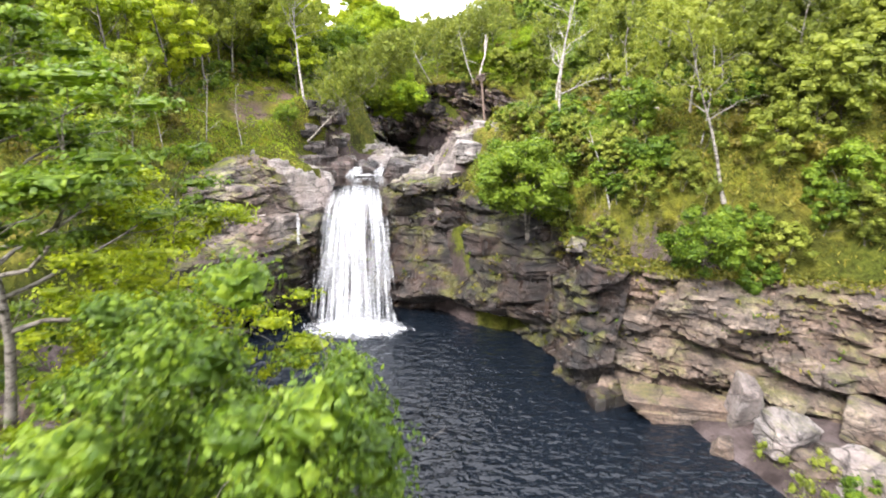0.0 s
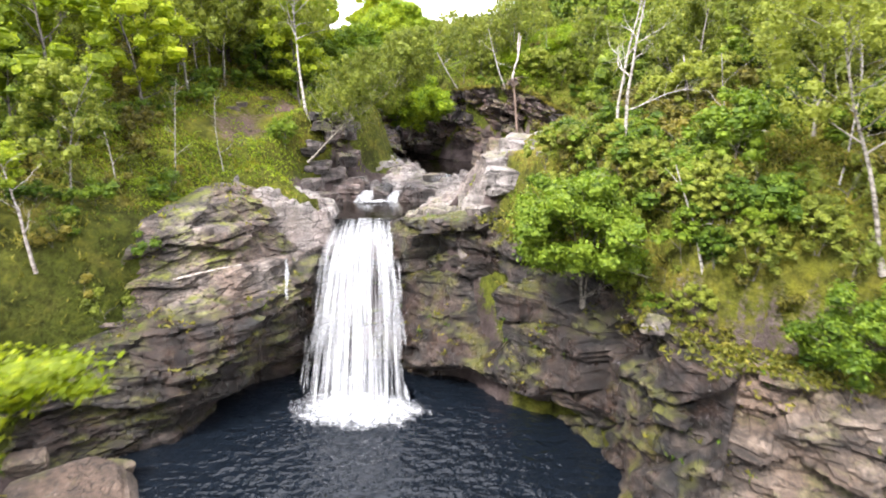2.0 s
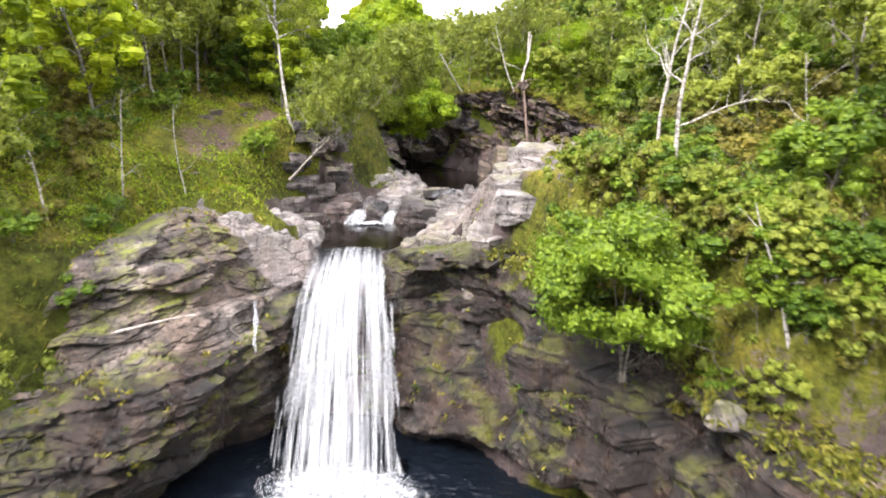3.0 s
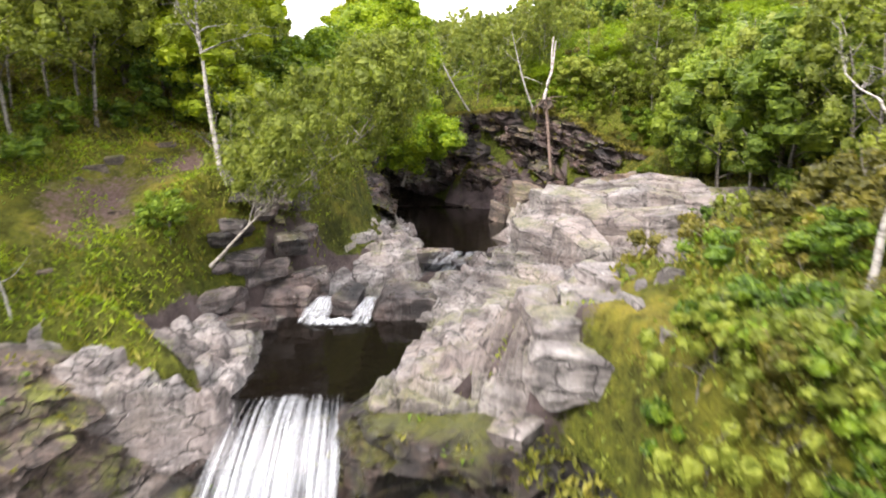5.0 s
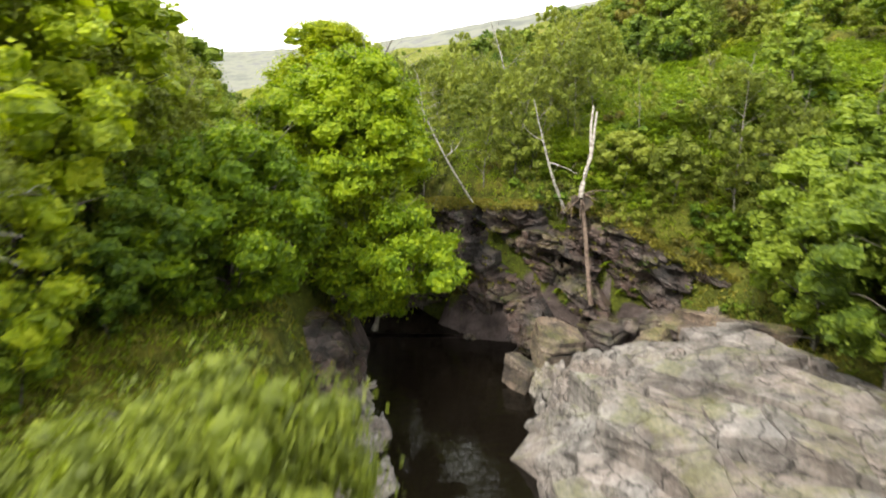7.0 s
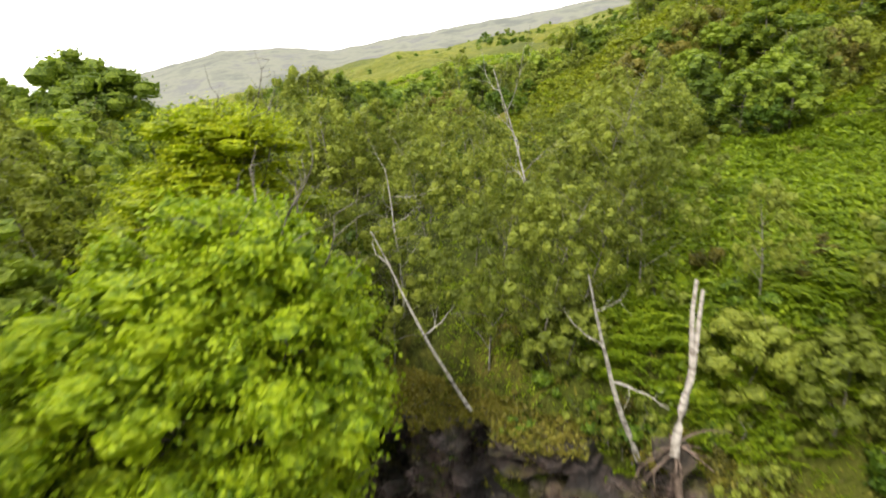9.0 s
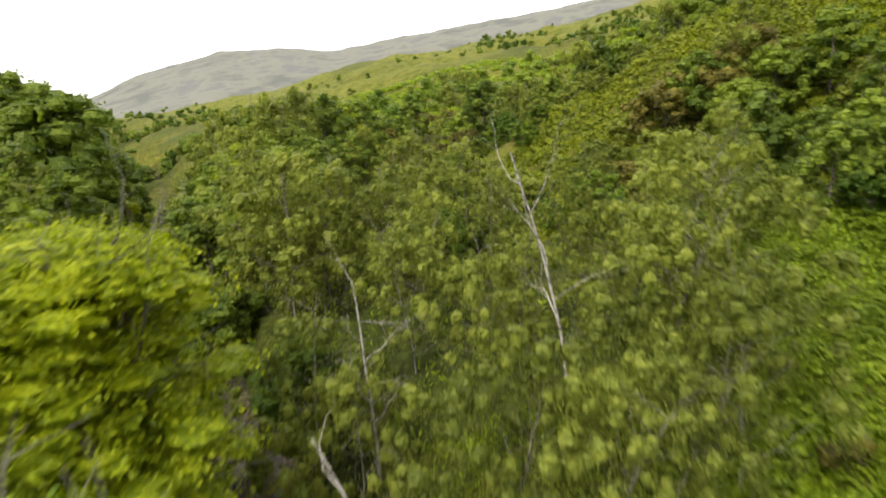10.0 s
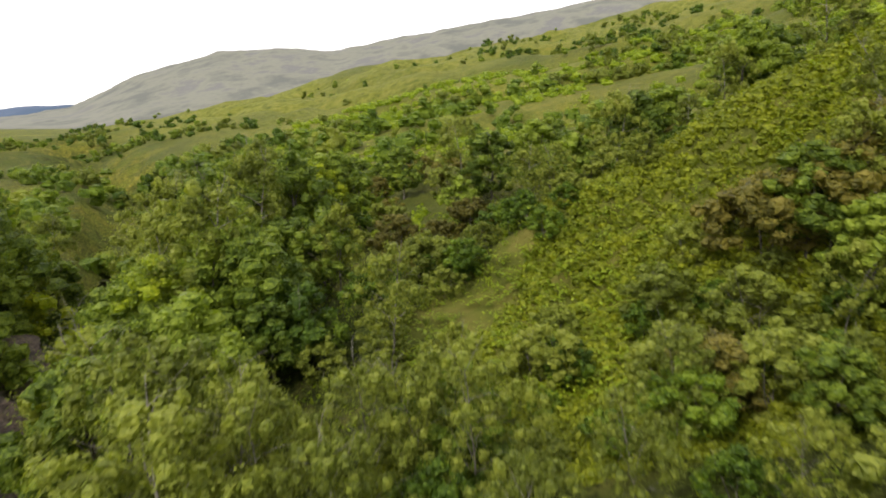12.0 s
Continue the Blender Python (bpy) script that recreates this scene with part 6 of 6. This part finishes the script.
cover("grass", LEAF_GRASS, spread_points(11000, -34, 34, 6, 84, 51, 2.0, -0.25), 7, 0.25, 0.40, 61, "tufts of yellow-green grass and moss", 1.2, 0.22)
cover("bank_grass", LEAF_FERN, spread_points(4200, -24, -9, 38, 66, 58, 1.5, -0.4), 8, 0.28, 0.24, 69, "bright grass and ferns on the shaded bank", 1.0, 0.25)
cover("undergrowth", LEAF_BROWN, spread_points(4500, 4, 36, 26, 84, 57, 3.0, -0.2), 9, 0.3, 0.24, 67, "olive-brown heather and bilberry on the slope", 0.8)
cover("undergrowth", LEAF_HAZEL, spread_points(6000, -34, 36, 6, 84, 52, 3.0, -0.05), 9, 0.3, 0.22, 62, "low leafy green undergrowth on the banks")
cover("bank_plants", LEAF_BIRCH, spread_points(7500, -1, 13, 30, 50, 54, 3.0, -0.4), 9, 0.25, 0.17, 64, "bilberry and heather on the knoll", 0.9)
cover("brow_grass", LEAF_GRASS, spread_points(2600, 6, 26, 18, 36, 55, 3.4, -0.4), 8, 0.22, 0.30, 65, "grass hanging on the brow of the rock face", 0.9, 0.2)
cover("gorge_brow_grass", LEAF_FERN, spread_points(2600, -3, 20, 80, 90, 56, 2.0, -0.5), 9, 0.25, 0.24, 66, "long grass on the brow of the gorge", 1.1, 0.22)
cover("hill_grass", LEAF_FERN, spread_points(6000, -30, 60, 78, 150, 53, 3.0, -0.3), 7, 0.5, 0.34, 63, "rough yellow-green grass on the hillside", 1.0, 0.3)


def bracken(name, points, height, seed, pairs, label):
    """Arching fronds: pairs of tapering leaflets along a bowed stem."""
    rng = np.random.default_rng(seed)
    fronds = 4
    n = len(points) * fronds
    px, py = np.repeat(points[:, 0], fronds), np.repeat(points[:, 1], fronds)
    base = np.stack([px, py, land(px, py)], 1)
    a = rng.uniform(0, 2 * np.pi, n)
    out = np.stack([np.cos(a), np.sin(a), np.zeros(n)], 1)
    side = np.stack([-np.sin(a), np.cos(a), np.zeros(n)], 1)
    hh = height * np.repeat(rng.uniform(0.5, 1.3, len(points)), fronds) * rng.uniform(0.75, 1.2, n)
    V = []
    for k in range(pairs):
        t = 0.30 + 0.68 * k / (pairs - 1)
        p = base + out * (hh * 0.85 * t ** 1.6)[:, None] + np.array([0, 0, 1.0]) * (hh * (t * 1.15 - 0.55 * t ** 3))[:, None]
        ln = hh * 0.36 * (1.08 - t) ** 0.7
        wd = hh * 0.065
        for sg in (-1, 1):
            tip = p + sg * side * ln[:, None] + out * (ln * 0.25)[:, None] - np.array([0, 0, 1.0]) * (ln * 0.22)[:, None]
            mid = (p + tip) / 2
            V.append(np.stack([p, mid + out * wd[:, None], tip, mid - out * wd[:, None]], 1))
    V = np.stack(V, 1).reshape(-1, 3)
    return tagged(new(name, quad_mesh(name, V, np.arange(len(V)).reshape(-1, 4), LEAF_FERN, False)), label, "bracken", kind="stuff")


def in_bracken(x, y):
    return bracken_cover(x, y) > 0.16


bracken("bracken", spread_points(2600, 4, 28, 80.5, 106, 71, 4.5, -0.6, in_bracken), 0.75, 72, 6, "dense green bracken covering the open slope")
bracken("bracken", spread_points(1500, -12, 40, 100, 136, 73, 4.0, -0.6, in_bracken), 1.3, 74, 4, "bracken on the upper hillside")
bracken("bracken", spread_points(900, 3, 20, 78.5, 84, 79, 3.0, -0.6), 1.0, 80, 7, "ferns on the brow of the gorge")
bracken("bracken", spread_points(900, 8, 34, 27, 76, 75, 7.0, 0.05), 0.8, 76, 6, "patches of bracken below the birches")
bracken("bracken", spread_points(500, -30, -13, 22, 70, 77, 5.0, 0.1), 0.7, 78, 6, "ferns on the shaded bank")


def far_wood(name, n, x0, x1, y0, y1, seed, mat, per, size, label, dense=0.0):
    """Scrub and trees on the far hillside, clump by clump."""
    rng = np.random.default_rng(seed)
    x, y = rng.uniform(x0, x1, n), y0 + (y1 - y0) * rng.uniform(0, 1, n) ** 1.5
    ok = fbm(x * 0.022, y * 0.022, seed * 0.37, 3) > dense * smooth(-60, 40, x + 0.25 * (y - 150)) + 0.12 - 0.55 * gully(x, y)
    x, y = x[ok], y[ok]
    r = rng.uniform(1.0, 3.4, len(x)) * rng.uniform(0.6, 1.0, len(x))
    c = np.stack([x, y, land(x, y) + r * 0.55], 1)
    # most are bushes of two or three clumps, the taller ones trees
    more = [c + np.stack([r * rng.normal(0, 0.5, len(x)), r * rng.normal(0, 0.5, len(x)), r * rng.uniform(0.1, 1.0, len(x))], 1) for _ in range(2)]
    V, Q = foliage(rng, np.concatenate([c] + more), np.concatenate([r, r * 0.75, r * 0.7]), per, size, "round", 3)
    return tagged(new(name, quad_mesh(name, V, Q, mat, False)), label, "woodland", kind="stuff")


for seed, mat, colour, dense in ((81, LEAF_DARK, "dark oak", 0.06), (82, LEAF_BIRCH, "grey-green birch", 0.06), (83, LEAF_HAZEL, "fresh green hazel", 0.10)):
    far_wood("far_woodland", 800, -130, 150, 138, 260, seed, mat, 50, 0.28, colour + " scrub on the hillside", dense)
    far_wood("far_woodland", 1300, -280, 220, 240, 560, seed + 4, mat, 16, 0.6, colour + " scrub on the far hillside", dense)


def bracken_sea(name, n, x0, x1, y0, y1, seed, mat, size, leaf, label, keep, per=16):
    """Close hummocks of bracken, too many to count, clothing the open hill."""
    rng = np.random.default_rng(seed)
    x, y = rng.uniform(x0, x1, n), y0 + (y1 - y0) * rng.uniform(0, 1, n) ** 1.3
    ok = keep(x, y)
    x, y = x[ok], y[ok]
    r = size * rng.uniform(0.55, 1.3, len(x)) * (1 + (y - y0) / 160)
    V, Q = foliage(rng, np.stack([x, y, land(x, y) + 0.1 * r], 1), r, per, leaf, "round", 3)
    return tagged(new(name, quad_mesh(name, V, Q, mat, False)), label, "bracken", kind="stuff")


def on_hill(x, y):
    return (x - stations(y)[0] > 12) & (fbm(x * 0.05, y * 0.05, 17.0, 3) > -0.28)


bracken_sea("bracken", 4200, 2, 34, 80.5, 106, 86, LEAF_FERN, 0.45, 0.24, "lush green bracken on the open slope above the gorge", in_bracken, 26)
bracken_sea("bracken", 6000, -9, 42, 106, 137, 84, LEAF_SPUR, 0.62, 0.28, "yellow-green bracken clothing the spur of the hill", lambda x, y: x > -9 + 0.45 * (y - 106) + 3 * fbm(x * 0.15, y * 0.15, 5.0, 2))
bracken_sea("bracken", 3600, -60, 150, 140, 330, 85, LEAF_FERN, 1.1, 0.5, "bracken clothing the far hillside", on_hill)

# ---- boulders ----
rock(13.4, 21.3, 1.0, (3.2, 1.5, 1.3), 35, 18, ROCK_PALE, 1, "long pale slab leaning at the pool's edge")
rock(13.0, 23.6, 1.2, (1.4, 1.2, 1.8), 10, 8, ROCK_PALE, 2, "upright pale block beside the pool")
rock(15.5, 18.5, 0.5, (3.4, 2.4, 1.3), -15, 6, ROCK_PALE, 3, "broad pale boulder on the pool's shore")
rock(17.0, 21.5, 1.4, (2.6, 2.0, 1.5), 50, 10, ROCK_STRATA, 4, "buff boulder on the pool's shore")
rock(11.2, 24.6, 0.3, (4.6, 1.8, 1.4), -12, 4, ROCK_STRATA, 5, "low wet slab at the foot of the rock face")
rock(8.0, 26.2, 0.2, (2.6, 1.6, 1.2), 20, 6, ROCK_CLIFF, 6, "dark boulder at the water's edge")
rock(-15.2, 27.8, 0.35, (5.4, 3.4, 1.5), 18, 5, ROCK_STRATA, 7, "rounded brown slab sloping into the pool")
rock(-18.5, 26.0, 0.5, (4.2, 3.0, 1.8), -25, 6, ROCK_DARK, 8, "flat dark brown rock on the pool's shore")
rock(-14.4, 25.0, 0.05, (3.0, 2.0, 0.9), 40, 4, ROCK_DARK, 9, "low dark brown rock at the water's edge")
rock(-9.6, 53.9, 8.6, (2.6, 1.8, 1.5), 8, 5, ROCK_DARK, 1, "dark wet boulder beside the cascade")
rock(-6.55, 54.1, 8.6, (1.2, 1.5, 1.2), -10, 6, ROCK_DARK, 2, "dark wet block parting the two cascades")
rock(-3.7, 53.9, 8.5, (3.4, 2.4, 1.9), 12, 8, ROCK_DARK, 3, "dark wet boulder beside the narrow cascade")
rock(-8.4, 55.3, 9.0, (1.2, 1.6, 1.2), 25, 8, ROCK_DARK, 4, "dark block above the cascade")
rock(-3.3, 62.1, 9.12, (3.2, 1.3, 0.75), 6, 3, ROCK_DARK, 6, "dark wet ledge at the head of the rapid")
rock(0.9, 62.4, 9.15, (2.2, 1.4, 0.8), -10, 3, ROCK_DARK, 7, "dark wet ledge at the head of the rapid")
rock(-1.3, 60.6, 8.95, (1.4, 1.0, 0.6), 30, 5, ROCK_DARK, 8, "dark wet rock in the rapid")
rock(-0.3, 60.4, 8.9, (1.6, 1.2, 0.8), 15, 6, ROCK_DARK, 5, "dark wet rock in the rapid")
rock(3.0, 75.0, 10.6, (2.6, 2.2, 2.4), 20, 10, ROCK_STRATA, 1, "pinkish block fallen from the gorge wall")
rock(1.2, 73.6, 9.8, (2.0, 1.6, 1.4), 60, 8, ROCK_STRATA, 2, "pinkish block beside the far pool")
for x, y, z, size, turn in ((-33.5, 117.5, 15.4, (9, 6, 8), 30), (-30.8, 113.0, 14.0, (6, 5, 6), -20), (-36.5, 122.5, 16.5, (8, 6, 8), 50), (-24.6, 115.5, 14.5, (5, 5, 6), 15), (-21.6, 109.0, 13.4, (4, 4, 4.5), 70), (-29.5, 108.0, 12.6, (4, 3.5, 4), 10)):
    rock(x, y, z, size, turn, 8, ROCK_STRATA, int(abs(x)) % 6 + 10, "pinkish gorge rock rising from the dark pool")
rock(1.6, 43.0, 10.2, (1.9, 1.5, 1.6), 30, 10, ROCK_PALE, 1, "pale lichen-covered block on the brow")
rock(3.2, 43.6, 11.4, (1.5, 1.2, 1.0), 70, 10, ROCK_PALE, 2, "pale lichen-covered block on the brow")
rock(7.0, 30.2, 6.75, (1.0, 0.75, 0.65), 20, 8, ROCK_PALE, 3, "white block on the brow of the cliff")


def shore_stones(n, x0, x1, y0, y1, seed, mat, label):
    """Loose stones along the water's edge."""
    rng = np.random.default_rng(seed)
    for k in range(n):
        x, y = rng.uniform(x0, x1), rng.uniform(y0, y1)
        cx, hw, *_ = stations(y)
        d = abs(x - cx) - hw
        if not -0.4 < d < 6 or land(x, y) > 2.0:
            continue
        q = rng.uniform(0.35, 1.1) * (1.5 if d > 2 else 1.0)
        rock(x, y, max(float(land(x, y)), -0.1) + q * 0.12, (q * 1.5, q, q * 0.75), rng.uniform(0, 360), rng.uniform(-14, 14), mat, int(rng.integers(30, 36)), label)


shore_stones(90, 8, 22, 10, 26, 5, ROCK_STRATA, "buff stone on the pool's shore")
shore_stones(36, -22, -12, 22, 31, 6, ROCK_STRATA, "brown stone on the pool's shore")
shore_stones(20, 8, 22, 10, 26, 7, ROCK_PALE, "pale stone on the pool's shore")


def outcrops(n, x0, x1, y0, y1, seed, mat, size, sink, label):
    """Rocks breaking through the heather."""
    rng = np.random.default_rng(seed)
    for k in range(n):
        x, y = rng.uniform(x0, x1), rng.uniform(y0, y1)
        q = rng.uniform(*size)
        z = float(land(x, y))
        if z > 8.5:
            rock(x, y, z - q * sink, (q * rng.uniform(1.2, 2.0), q * rng.uniform(0.8, 1.3), q * 0.7), rng.uniform(0, 360), rng.uniform(-12, 12), mat, int(rng.integers(36, 42)), label)


outcrops(16, -0.6, 3.6, 41.0, 45.5, 28, ROCK_PALE, (0.9, 1.9), 0.25, "pale lichen-covered rock in the steep bank")
outcrops(9, 2.5, 9.5, 40, 49, 25, ROCK_PALE, (0.4, 0.85), 0.36, "pale rock breaking through the heather")
outcrops(9, 9, 13, 31, 40, 16, ROCK_STRATA, (0.6, 1.2), 0.3, "brown rock breaking through the heather")
outcrops(9, 8, 14.5, 72.5, 76, 17, ROCK_STRATA, (0.9, 2.2), 0.1, "broken brown block below the gorge wall")
outcrops(7, 6, 14, 75, 77, 18, ROCK_DARK, (0.9, 2.0), 0.0, "dark block fallen from the gorge wall")
outcrops(12, -12.4, -10.2, 49.5, 55.0, 27, ROCK_DARK, (0.7, 1.5), 0.15, "dark wet block at the foot of the bank")
outcrops(10, -17.5, -13.5, 45, 58, 19, ROCK_STRATA, (0.3, 0.7), 0.2, "stone on the trodden path")
outcrops(14, -11.6, -9.2, 53.5, 58.5, 29, ROCK_BUFF, (0.5, 1.1), 0.25, "brown ledge rock beside the burn")
outcrops(11, -11.4, -9.2, 54.6, 58.2, 31, ROCK_DARK, (1.0, 1.7), 0.2, "dark wet ledge rock under the bank")
